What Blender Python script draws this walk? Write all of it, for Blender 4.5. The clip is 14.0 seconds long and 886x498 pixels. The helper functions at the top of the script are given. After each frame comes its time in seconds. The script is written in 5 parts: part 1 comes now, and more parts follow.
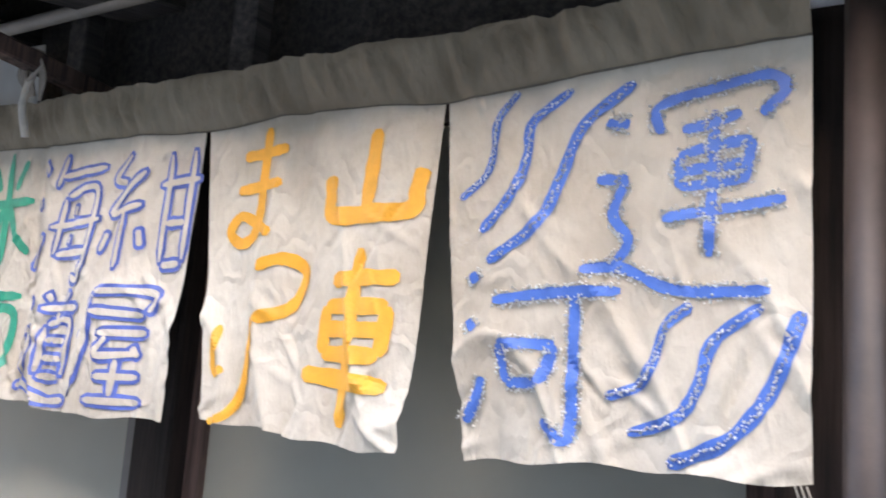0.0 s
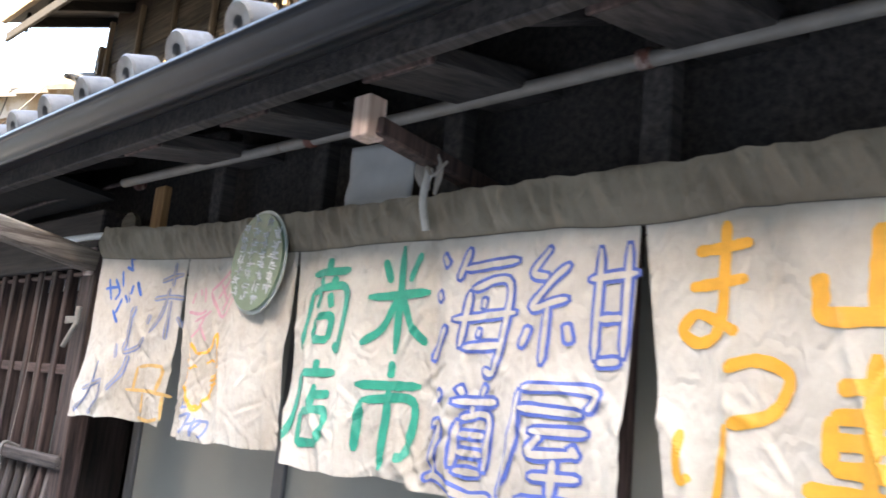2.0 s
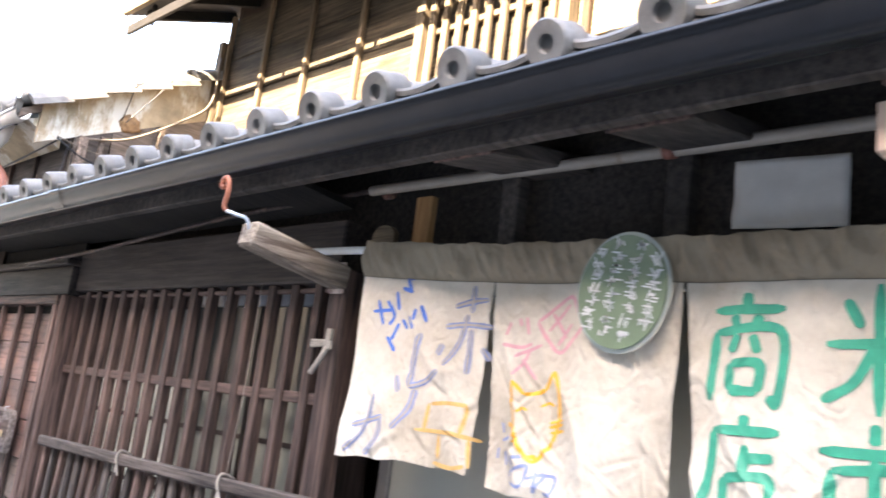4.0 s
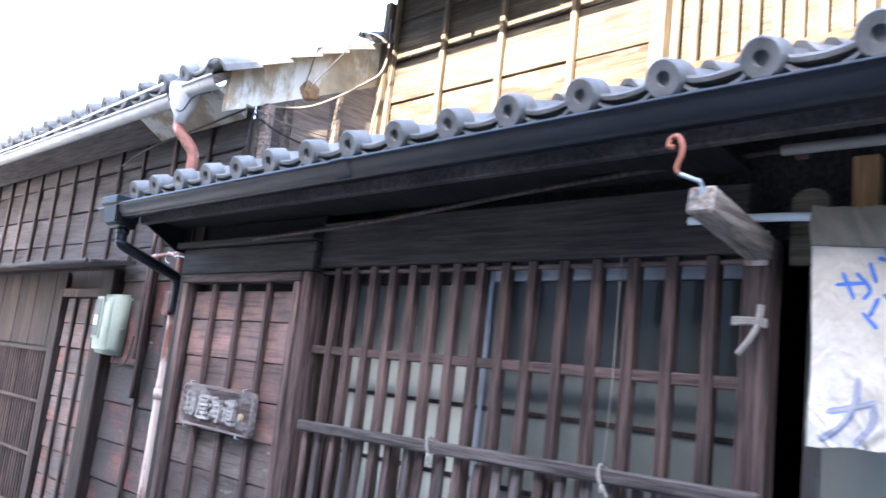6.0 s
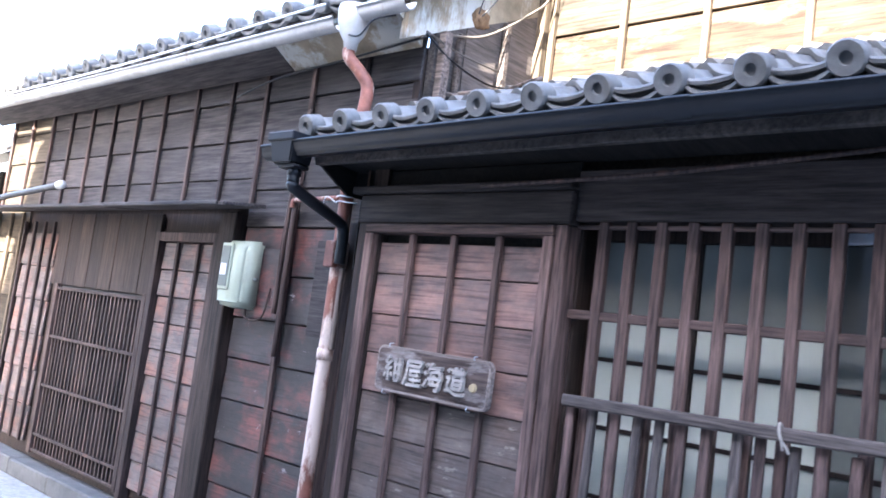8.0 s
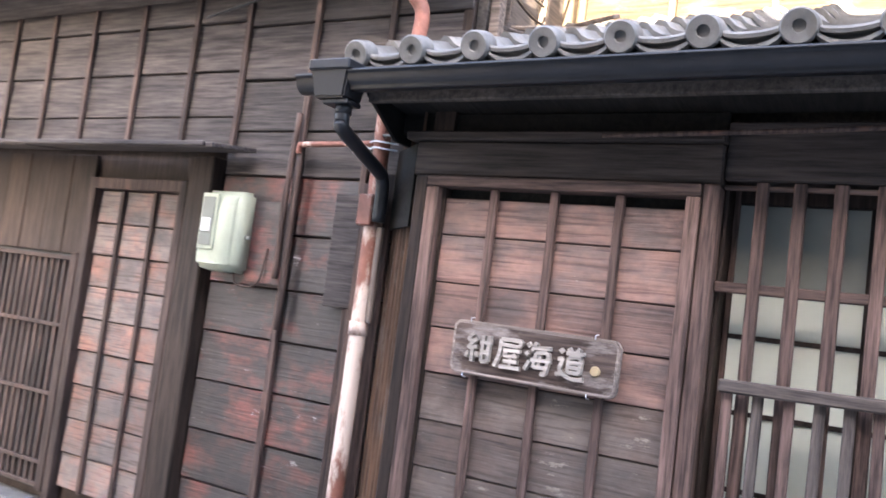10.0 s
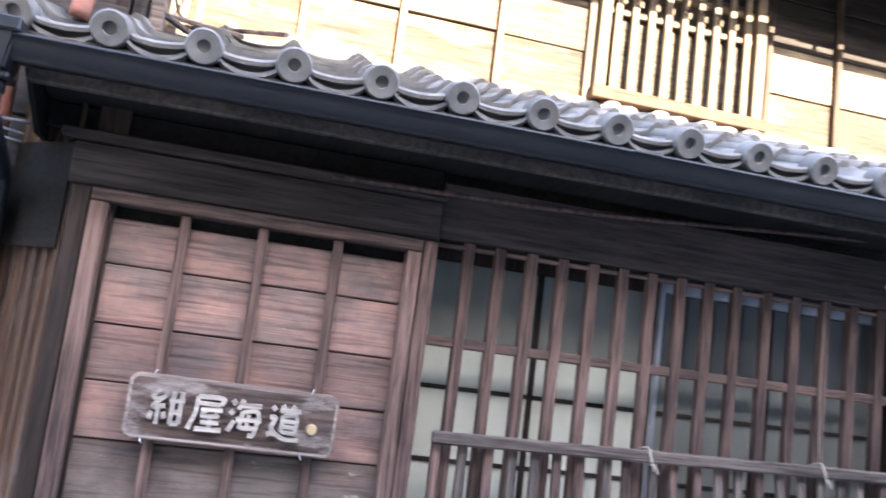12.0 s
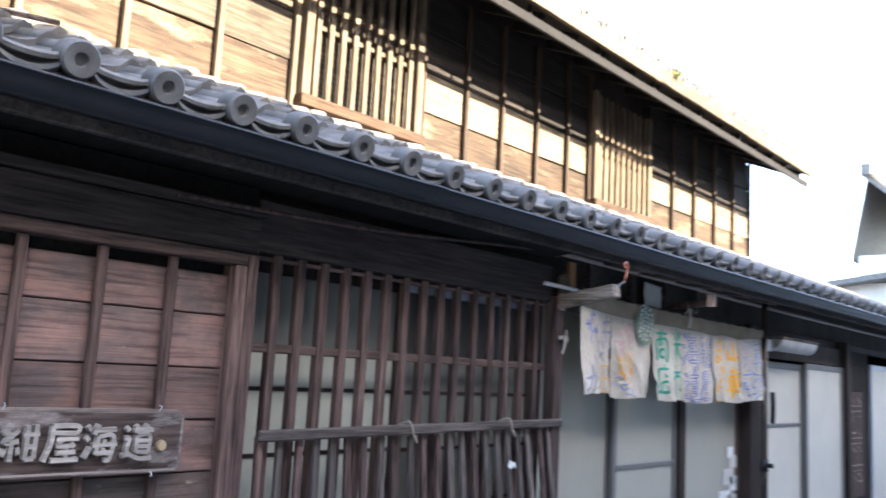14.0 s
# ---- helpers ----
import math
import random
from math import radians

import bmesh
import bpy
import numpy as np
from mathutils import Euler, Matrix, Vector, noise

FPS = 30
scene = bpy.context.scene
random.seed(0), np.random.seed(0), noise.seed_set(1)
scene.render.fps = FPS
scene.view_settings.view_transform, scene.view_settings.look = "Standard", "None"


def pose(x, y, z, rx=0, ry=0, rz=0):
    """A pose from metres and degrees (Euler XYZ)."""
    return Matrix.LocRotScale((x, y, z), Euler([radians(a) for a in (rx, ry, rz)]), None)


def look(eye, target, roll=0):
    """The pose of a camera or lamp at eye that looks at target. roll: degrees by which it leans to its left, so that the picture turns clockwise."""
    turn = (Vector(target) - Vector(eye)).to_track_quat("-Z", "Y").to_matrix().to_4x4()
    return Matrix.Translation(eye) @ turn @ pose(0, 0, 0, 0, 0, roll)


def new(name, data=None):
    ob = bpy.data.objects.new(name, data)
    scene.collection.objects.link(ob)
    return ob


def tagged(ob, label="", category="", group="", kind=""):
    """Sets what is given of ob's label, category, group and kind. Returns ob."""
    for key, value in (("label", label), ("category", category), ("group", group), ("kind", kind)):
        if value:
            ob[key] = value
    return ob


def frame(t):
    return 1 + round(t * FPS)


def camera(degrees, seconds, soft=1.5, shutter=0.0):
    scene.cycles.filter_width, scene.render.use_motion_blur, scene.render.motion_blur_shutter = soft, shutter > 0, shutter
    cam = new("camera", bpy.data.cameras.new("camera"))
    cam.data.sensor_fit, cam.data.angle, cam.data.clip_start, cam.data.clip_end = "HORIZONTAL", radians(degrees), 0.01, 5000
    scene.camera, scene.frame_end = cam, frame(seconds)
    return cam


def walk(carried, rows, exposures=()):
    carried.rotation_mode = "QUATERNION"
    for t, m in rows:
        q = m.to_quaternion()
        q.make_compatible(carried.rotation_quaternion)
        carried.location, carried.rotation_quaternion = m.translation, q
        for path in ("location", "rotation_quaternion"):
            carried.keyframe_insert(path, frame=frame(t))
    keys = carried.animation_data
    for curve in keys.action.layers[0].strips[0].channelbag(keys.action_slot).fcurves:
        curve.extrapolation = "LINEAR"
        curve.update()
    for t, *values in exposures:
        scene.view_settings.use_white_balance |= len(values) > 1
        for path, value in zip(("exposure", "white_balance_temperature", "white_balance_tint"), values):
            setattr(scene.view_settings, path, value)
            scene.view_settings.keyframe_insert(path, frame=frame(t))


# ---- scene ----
cam = camera(56.2, 14.0, 1.6, 0.4)
METRES, EYE, TILT, LEAN, TURN = 8.0, 1.55, 0.0, 0.0, 32.0
ROWS = [
    (0.0, 0.0, 0.0, 0.0, -0.59, 8.11, -4.16),
    (0.5, -0.0104, -0.0025, 0.0, 1.78, 9.41, -4.15),
    (1.0, -0.0206, -0.0066, 0.002, 6.31, 9.25, -4.48),
    (1.5, -0.036, -0.0072, 0.0024, 9.9, 10.19, -4.96),
    (2.0, -0.0599, 0.0003, 0.0044, 11.21, 11.12, -5.38),
    (2.5, -0.0826, 0.01, 0.0055, 10.66, 11.41, -7.54),
    (3.0, -0.1135, 0.0143, 0.0063, 9.97, 11.46, -7.88),
    (3.5, -0.1481, 0.0145, 0.0078, 9.94, 11.67, -6.82),
    (4.0, -0.1759, 0.0162, 0.0064, 11.77, 11.49, -7.09),
    (4.2, -0.1886, 0.02, 0.0075, 12.4, 11.13, -7.5),
    (6.3, -0.3535, 0.0206, -0.0054, 13.36, 9.03, -6.02),
    (6.5, -0.3716, 0.0249, -0.0048, 13.95, 8.97, -5.67),
    (7.0, -0.4126, 0.0324, -0.0064, 14.41, 8.65, -6.52),
    (7.5, -0.4611, 0.0369, -0.007, 12.14, 7.61, -7.68),
    (8.0, -0.5005, 0.0424, -0.0105, 9.75, 5.75, -7.22),
    (8.2, -0.5195, 0.0423, -0.0155, 8.36, 5.88, -7.2),
    (10.3, -0.6697, 0.1216, -0.0187, -8.48, 3.63, -7.43),
    (10.5, -0.6859, 0.1309, -0.0161, -14.86, 3.57, -7.16),
    (11.0, -0.7227, 0.145, -0.0097, -28.13, 4.47, -7.23),
    (11.5, -0.7554, 0.1723, -0.009, -36.54, 8.08, -7.28),
    (12.0, -0.7812, 0.1988, -0.0063, -46.2, 8.38, -7.13),
    (12.5, -0.8156, 0.2217, -0.0057, -57.77, 7.59, -6.96),
    (13.0, -0.8391, 0.2543, -0.004, -65.24, 8.78, -5.84),
    (13.5, -0.8635, 0.2864, -0.0033, -71.77, 8.88, -3.29),
    (14.0, -0.9006, 0.3084, 0.0011, -80.67, 8.29, -3.1),
]
EXPOSURES = [(0.0, 4.88, 7800, 11), (1.5, 5.05, 7700, 10), (2.6, 5.08, 7800, 11), (3.3, 5.2, 7900, 12), (4.2, 5.32, 8000, 14), (6.3, 5.0, 5900, 11), (7.0, 4.85, 5800, 11), (8.2, 5.0, 5900, 12), (10.5, 5.35, 7500, 14), (11.1, 5.48, 7500, 13), (12.0, 5.2, 6800, 13), (13.0, 4.92, 6600, 11), (13.5, 4.7, 6500, 11), (14.0, 4.35, 6700, 10)]
walk(cam, [(t, pose(0, 0, EYE, TILT, LEAN, TURN) @ pose(METRES * x, METRES * y, METRES * z, 90 + pitch, roll, yaw)) for t, x, y, z, yaw, pitch, roll in ROWS], EXPOSURES)

# ---- world, sun, exposure ----
SUN_WAY = Vector((0.2, -1.0, 0.61)).normalized()      # towards the sun
world = bpy.data.worlds.new("sky")
scene.world = world
world.use_nodes = True
wn = world.node_tree
sky = wn.nodes.new("ShaderNodeTexSky")
sky.sky_type, sky.sun_disc = "NISHITA", False
sky.sun_elevation, sky.sun_rotation = math.asin(SUN_WAY.z), math.atan2(SUN_WAY.x, SUN_WAY.y)
sky.dust_density, sky.air_density, sky.ozone_density = 1.5, 0.8, 0.6
wn.links.new(sky.outputs[0], wn.nodes["Background"].inputs[0])
wn.nodes["Background"].inputs[1].default_value = 0.11
sun = new("sun", bpy.data.lights.new("sun", "SUN"))
sun.data.energy, sun.data.angle, sun.data.color = 2.8, radians(0.5), (1.0, 0.9, 0.75)
sun.matrix_world = look(SUN_WAY * 30, (0, 0, 0))


# ---- materials ----
def nodes_of(name):
    m = bpy.data.materials.new(name)
    m.use_nodes = True
    return m, m.node_tree.nodes, m.node_tree.links, m.node_tree.nodes["Principled BSDF"]


def ramp(n, stops):
    r = n.new("ShaderNodeValToRGB")
    while len(r.color_ramp.elements) < len(stops):
        r.color_ramp.elements.new(0.5)
    for e, (p, c) in zip(r.color_ramp.elements, stops):
        e.position, e.color = p, (*c, 1)
    return r


def noise_at(n, l, scale, stretch=(1, 1, 1), detail=4.0, rough=0.6, shift=True):
    g = n.new("ShaderNodeNewGeometry")
    mp = n.new("ShaderNodeMapping")
    mp.inputs["Scale"].default_value = stretch
    l.new(g.outputs["Position"], mp.inputs["Vector"])
    if shift:
        o = n.new("ShaderNodeObjectInfo")
        k = n.new("ShaderNodeMath")
        k.operation = "MULTIPLY"
        k.inputs[1].default_value = 37.0
        l.new(o.outputs["Random"], k.inputs[0])
        l.new(k.outputs[0], mp.inputs["Location"])
    t = n.new("ShaderNodeTexNoise")
    t.inputs["Scale"].default_value, t.inputs["Detail"].default_value, t.inputs["Roughness"].default_value = scale, detail, rough
    l.new(mp.outputs[0], t.inputs["Vector"])
    return t.outputs["Fac"]


def mix(n, l, kind, fac, a, b):
    m = n.new("ShaderNodeMix")
    m.data_type, m.blend_type = "RGBA", kind
    for sock, v in ((m.inputs[0], fac), (m.inputs[6], a), (m.inputs[7], b)):
        if hasattr(v, "is_linked"):
            l.new(v, sock)
        elif isinstance(v, float):
            sock.default_value = v
        else:
            sock.default_value = (*v, 1)
    return m.outputs[2]


def bump(n, l, b, height, strength, distance):
    k = n.new("ShaderNodeBump")
    k.inputs["Strength"].default_value, k.inputs["Distance"].default_value = strength, distance
    l.new(height, k.inputs["Height"])
    l.new(k.outputs[0], b.inputs["Normal"])


def wood(name, dark, light, grain="x", rough=0.75, vary=0.35, stain=None, patch=0.58, stain2=None, depth=0.004, fine=55.0):
    """Weathered timber with grain along one axis, streaks, stains and a shade of its own for each piece."""
    m, n, l, b = nodes_of(name)
    s = {"x": (0.06, 1, 1), "y": (1, 0.06, 1), "z": (1, 1, 0.06)}[grain]
    f = noise_at(n, l, fine, s, 5, 0.65)
    r = ramp(n, [(0.36, dark), (0.64, light)])
    l.new(f, r.inputs[0])
    col = r.outputs[0]
    big = noise_at(n, l, 3.2, tuple(0.35 if a < 1 else 1 for a in s), 5, 0.6)
    rb = ramp(n, [(0.3, (0.55, 0.55, 0.55)), (0.7, (1.25, 1.2, 1.15))])
    l.new(big, rb.inputs[0])
    col = mix(n, l, "MULTIPLY", 1.0, col, rb.outputs[0])
    if stain:
        p = noise_at(n, l, 5.0, tuple(0.3 if a < 1 else 1 for a in s), 8, 0.7)
        rp = ramp(n, [(patch - 0.04, (0, 0, 0)), (patch + 0.1, (1, 1, 1))])
        l.new(p, rp.inputs[0])
        col = mix(n, l, "MIX", rp.outputs[0], col, stain)
    if stain2:
        p = noise_at(n, l, 9.0, tuple(0.25 if a < 1 else 1 for a in s), 10, 0.8)
        rp = ramp(n, [(0.61, (0, 0, 0)), (0.66, (1, 1, 1))])
        l.new(p, rp.inputs[0])
        col = mix(n, l, "MIX", rp.outputs[0], col, stain2)
    o = n.new("ShaderNodeObjectInfo")
    rv = ramp(n, [(0, (1 - vary,) * 3), (1, (1 + vary, 1 + vary * 0.9, 1 + vary * 0.85))])
    l.new(o.outputs["Random"], rv.inputs[0])
    col = mix(n, l, "MULTIPLY", 1.0, col, rv.outputs[0])
    l.new(col, b.inputs["Base Color"])
    b.inputs["Roughness"].default_value = rough
    b.inputs["Specular IOR Level"].default_value = 0.2
    bump(n, l, b, f, 0.7, depth)
    return m


def plain(name, c, rough=0.6, metal=0.0, mottle=0.15, scale=14.0, depth=0.001, stain=None, edge=0.6, fine=120.0, gloss=0.5):
    """Paint, plastic, metal, clay: mottled at two scales."""
    m, n, l, b = nodes_of(name)
    f = noise_at(n, l, scale, (1, 1, 1), 6, 0.65)
    r = ramp(n, [(0.3, tuple(v * (1 - mottle) for v in c)), (0.7, tuple(min(1, v * (1 + mottle)) for v in c))])
    l.new(f, r.inputs[0])
    col = r.outputs[0]
    if stain:
        p = noise_at(n, l, scale * 0.5, (1, 1, 0.4), 8, 0.7)
        rp = ramp(n, [(edge, (0, 0, 0)), (edge + 0.08, (1, 1, 1))])
        l.new(p, rp.inputs[0])
        col = mix(n, l, "MIX", rp.outputs[0], col, stain)
    l.new(col, b.inputs["Base Color"])
    b.inputs["Roughness"].default_value, b.inputs["Metallic"].default_value = rough, metal
    b.inputs["Specular IOR Level"].default_value = gloss
    g = noise_at(n, l, fine, (1, 1, 1), 3, 0.6)
    bump(n, l, b, g, 0.4, depth)
    return m


def worn_boards(name, grey, red, black, chip, red_at=0.5, black_at=0.42, chip_at=0.63, rough=0.65, vary=0.25):
    """Old painted boards: fine dark grain lines, red and grey blotches, blackened patches and pale chips."""
    m, n, l, b = nodes_of(name)
    blot = noise_at(n, l, 5.0, (0.7, 1, 1.2), 7, 0.65)
    r = ramp(n, [(red_at - 0.1, grey), (red_at + 0.1, red)])
    l.new(blot, r.inputs[0])
    tone = noise_at(n, l, 11.0, (0.55, 1, 1), 6, 0.65)
    rt = ramp(n, [(0.3, (0.68, 0.68, 0.7)), (0.7, (1.25, 1.2, 1.18))])
    l.new(tone, rt.inputs[0])
    col = mix(n, l, "MULTIPLY", 1.0, r.outputs[0], rt.outputs[0])
    warp = noise_at(n, l, 70.0, (0.045, 1, 1), 4, 0.55)
    rg = ramp(n, [(0.34, (0.5, 0.47, 0.46)), (0.48, (1, 1, 1))])
    l.new(warp, rg.inputs[0])
    col = mix(n, l, "MULTIPLY", 1.0, col, rg.outputs[0])
    soot = noise_at(n, l, 3.1, (0.6, 1, 1), 8, 0.7)
    rs = ramp(n, [(black_at - 0.1, (1, 1, 1)), (black_at + 0.06, (0, 0, 0))])
    l.new(soot, rs.inputs[0])
    col = mix(n, l, "MIX", rs.outputs[0], col, black)
    flake = noise_at(n, l, 16.0, (0.3, 1, 1), 10, 0.8)
    rf = ramp(n, [(chip_at, (0, 0, 0)), (chip_at + 0.03, (1, 1, 1))])
    l.new(flake, rf.inputs[0])
    col = mix(n, l, "MIX", rf.outputs[0], col, chip)
    o = n.new("ShaderNodeObjectInfo")
    rv = ramp(n, [(0, (1 - vary,) * 3), (1, (1 + vary,) * 3)])
    l.new(o.outputs["Random"], rv.inputs[0])
    l.new(mix(n, l, "MULTIPLY", 1.0, col, rv.outputs[0]), b.inputs["Base Color"])
    b.inputs["Roughness"].default_value = rough
    bump(n, l, b, warp, 0.8, 0.006)
    return m


FACADE = wood("dark_facade_timber", (0.017, 0.012, 0.01), (0.048, 0.033, 0.027), "z", 0.65, 0.25)
BEAM = wood("dark_beam_timber", (0.025, 0.0195, 0.0175), (0.076, 0.06, 0.054), "x", 0.65, 0.25)
PANEL = worn_boards("red_brown_boards", (0.15, 0.103, 0.086), (0.25, 0.14, 0.108), (0.062, 0.044, 0.038), (0.34, 0.27, 0.21), 0.49, 0.365, 0.66, 0.6, 0.22)
BAREBOARD = worn_boards("bare_silvered_boards", (0.128, 0.1, 0.082), (0.105, 0.072, 0.056), (0.042, 0.031, 0.026), (0.24, 0.195, 0.155), 0.5, 0.4, 0.6, 0.7, 0.15)
BAY = worn_boards("grey_brown_boards", (0.125, 0.1, 0.09), (0.2, 0.1, 0.075), (0.05, 0.042, 0.04), (0.3, 0.28, 0.26), 0.56, 0.4, 0.67)
STILE = wood("brown_stiles", (0.04, 0.027, 0.023), (0.165, 0.108, 0.092), "z", 0.7)
RAIL = wood("brown_rails", (0.044, 0.03, 0.0255), (0.178, 0.118, 0.1), "x", 0.7)
GREYWOOD = wood("silvered_timber", (0.045, 0.037, 0.033), (0.165, 0.137, 0.121), "x", 0.85)
PALEWOOD = wood("pale_weathered_boards", (0.036, 0.0285, 0.02), (0.094, 0.076, 0.055), "x", 0.8, 0.15, (0.03, 0.022, 0.0145), 0.62)
SPLASH = wood("splash_stained_boards", (0.022, 0.014, 0.009), (0.06, 0.041, 0.026), "x", 0.8, 0.2, (0.14, 0.105, 0.068), 0.56)
GREYSLAT = wood("silvered_slats", (0.05, 0.041, 0.037), (0.17, 0.14, 0.124), "z", 0.85)
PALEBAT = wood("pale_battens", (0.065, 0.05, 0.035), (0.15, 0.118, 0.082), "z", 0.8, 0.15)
SILLWOOD = wood("rain_stained_sill", (0.022, 0.012, 0.007), (0.07, 0.042, 0.025), "x", 0.8, 0.1)
# Near black: the shade under both eaves is put into this colour.
SHADEBLACK = wood("shade_black_timber", (0.0055, 0.005, 0.0045), (0.014, 0.0125, 0.011), "y", 0.85)
# Upper boards darkened: the shade of the eaves is put into the colour.
SHADEWOOD = wood("shade_dark_boards", (0.011, 0.009, 0.0075), (0.026, 0.021, 0.018), "x", 0.8, 0.15)
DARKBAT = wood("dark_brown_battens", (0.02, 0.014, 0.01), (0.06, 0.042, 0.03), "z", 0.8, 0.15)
# Brightened copy for the board row that the sun reaches.
BRIGHTWOOD = wood("brightened_boards", (0.085, 0.066, 0.045), (0.19, 0.155, 0.11), "x", 0.8, 0.12, (0.05, 0.036, 0.024), 0.64)
DOORFRAME = plain("dull_bronze_frame", (0.17, 0.16, 0.15), 0.4, 0.3, 0.12, 20, 0.0002)
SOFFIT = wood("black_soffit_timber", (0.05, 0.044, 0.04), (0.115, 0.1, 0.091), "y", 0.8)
NEIGH = worn_boards("tarred_boards", (0.042, 0.034, 0.033), (0.17, 0.052, 0.04), (0.018, 0.015, 0.016), (0.4, 0.38, 0.37), 0.55, 0.49, 0.625, 0.45, 0.35)
NEIGHUP = wood("smoky_boards", (0.024, 0.021, 0.0215), (0.082, 0.072, 0.07), "x", 0.7, 0.25)
NEIGHBAT = wood("tarred_battens", (0.024, 0.0165, 0.015), (0.085, 0.059, 0.052), "z", 0.65, 0.3, (0.13, 0.07, 0.055), 0.61)
PEGWOOD = wood("orange_brown_timber", (0.26, 0.14, 0.06), (0.48, 0.28, 0.13), "z", 0.7)
FRESH = wood("fresh_cut_timber", (0.52, 0.37, 0.29), (0.78, 0.6, 0.49), "z", 0.7)
ARM = wood("bleached_arm_timber", (0.15, 0.11, 0.085), (0.5, 0.42, 0.34), "y", 0.8, 0.35, (0.09, 0.07, 0.06), 0.58, depth=0.008)
RIBS = wood("rusty_ribbed_sheet", (0.042, 0.028, 0.021), (0.125, 0.073, 0.049), "z", 0.65, 0.2, (0.12, 0.1, 0.09), 0.56)
TILE = plain("kiln_grey_tile", (0.112, 0.107, 0.1), 0.55, 0.0, 0.4, 9, 0.0015, (0.09, 0.08, 0.068), 0.56)
GUTTER = plain("black_plastic_gutter", (0.014, 0.0145, 0.017), 0.36, 0, 0.3, 6, 0.0003, (0.05, 0.05, 0.052), 0.64, gloss=0.3)
GUTTERW = plain("white_zinc_gutter", (0.4, 0.39, 0.37), 0.5, 0, 0.2, 7, 0.0004, (0.3, 0.24, 0.18), 0.6)
RUST = plain("rusty_red_pipe", (0.185, 0.066, 0.043), 0.65, 0, 0.5, 11, 0.002, (0.6, 0.47, 0.39), 0.53)
PEELING = plain("peeling_red_and_cream_pipe", (0.2, 0.075, 0.05), 0.6, 0, 0.4, 7, 0.002, (0.6, 0.47, 0.39), 0.49)
RUSTHOOK = plain("rusted_iron", (0.34, 0.11, 0.06), 0.7, 0.2, 0.3, 40, 0.002)
ALU = plain("aluminium", (0.55, 0.57, 0.6), 0.35, 0.6, 0.08, 20, 0.0002)
PVC = plain("dirty_white_conduit", (0.32, 0.27, 0.22), 0.55, 0, 0.2, 8, 0.0004, (0.2, 0.14, 0.1), 0.6)
WHITE = plain("white_plastic", (0.72, 0.72, 0.7), 0.45, 0, 0.06, 20, 0.0002)
METER = plain("grey_green_plastic", (0.31, 0.33, 0.245), 0.5, 0, 0.1, 12, 0.0005, (0.3, 0.33, 0.3), 0.66)
PLASTER = plain("cream_plaster", (0.25, 0.2, 0.135), 0.9, 0, 0.35, 6, 0.004, (0.44, 0.42, 0.37), 0.5)
BLEACHED = wood("bleached_board", (0.06, 0.045, 0.03), (0.15, 0.12, 0.085), "x", 0.85, 0.2, (0.1, 0.07, 0.045), 0.6)
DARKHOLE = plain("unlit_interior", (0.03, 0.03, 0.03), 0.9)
MILK = plain("milky_glass", (0.6, 0.61, 0.5), 0.18, 0, 0.06, 3, 0.0002, gloss=0.25)
DULL = plain("dull_glass", (0.17, 0.175, 0.15), 0.18, 0, 0.1, 3, 0.0002, gloss=0.25)
DIM = plain("dim_patterned_glass", (0.2, 0.205, 0.175), 0.16, 0, 0.1, 3, 0.0002, gloss=0.25)
# Opaque pane: the unlit room behind clear glass is put into its colour.
NIGHT = plain("room_dark_glass", (0.06, 0.062, 0.058), 0.12, 0, 0.1, 3, 0.0002)
PALEGLASS = plain("pale_glass", (0.55, 0.51, 0.43), 0.28, 0, 0.08, 2, 0.0001)
GREYBLIND = plain("grey_green_blind", (0.22, 0.23, 0.2), 0.9, 0, 0.1, 3)
FROST = plain("frosted_glass", (0.35, 0.335, 0.275), 0.34, 0, 0.06, 2, 0.0001)
STRAP = plain("white_cotton_strap", (0.5, 0.46, 0.4), 0.9, 0, 0.12, 60)
ROPE = plain("white_cord", (0.3, 0.255, 0.21), 0.9, 0, 0.15, 60)
ZINC = plain("dull_zinc", (0.075, 0.075, 0.078), 0.55, 0.1, 0.3, 8, 0.0004)
CABLE = plain("dusty_cable_sheath", (0.085, 0.07, 0.055), 0.7, 0, 0.2, 20)
# Far walls lightened: sunlit haze is put into the colour.
HAZEWALL = plain("haze_pale_wall", (0.55, 0.53, 0.5), 0.9, 0, 0.12, 3, 0.003)
ASPHALT = plain("pale_paving", (0.25, 0.24, 0.225), 0.9, 0, 0.3, 20, 0.004)
RENDERWALL = plain("grey_render", (0.13, 0.12, 0.11), 0.9, 0, 0.12, 3, 0.003)
PAPER = plain("grey_notice_paper", (0.56, 0.54, 0.5), 0.7, 0, 0.12, 6, 0.0005)
BLUE = plain("blue_paint", (0.06, 0.155, 0.5), 0.5, 0, 0.15, 30, 0.0005)
VIOLET = plain("violet_blue_paint", (0.09, 0.135, 0.42), 0.55, 0, 0.25, 30)
SLATE = plain("slate_blue_paint", (0.2, 0.24, 0.4), 0.6, 0, 0.3, 30)
ORANGE = plain("orange_paint", (0.8, 0.37, 0.035), 0.5, 0, 0.1, 30)
GREEN = plain("green_paint", (0.015, 0.29, 0.18), 0.5, 0, 0.2, 30)
TAUPE = plain("taupe_paint", (0.36, 0.31, 0.27), 0.6, 0, 0.2, 40)
OCHRE = plain("ochre_paint", (0.62, 0.36, 0.12), 0.6, 0, 0.2, 40)
PINK = plain("pink_paint", (0.6, 0.3, 0.32), 0.6, 0, 0.15, 40)
PLAQUE = plain("dark_green_plaque", (0.16, 0.21, 0.13), 0.2, 0, 0.15, 14)
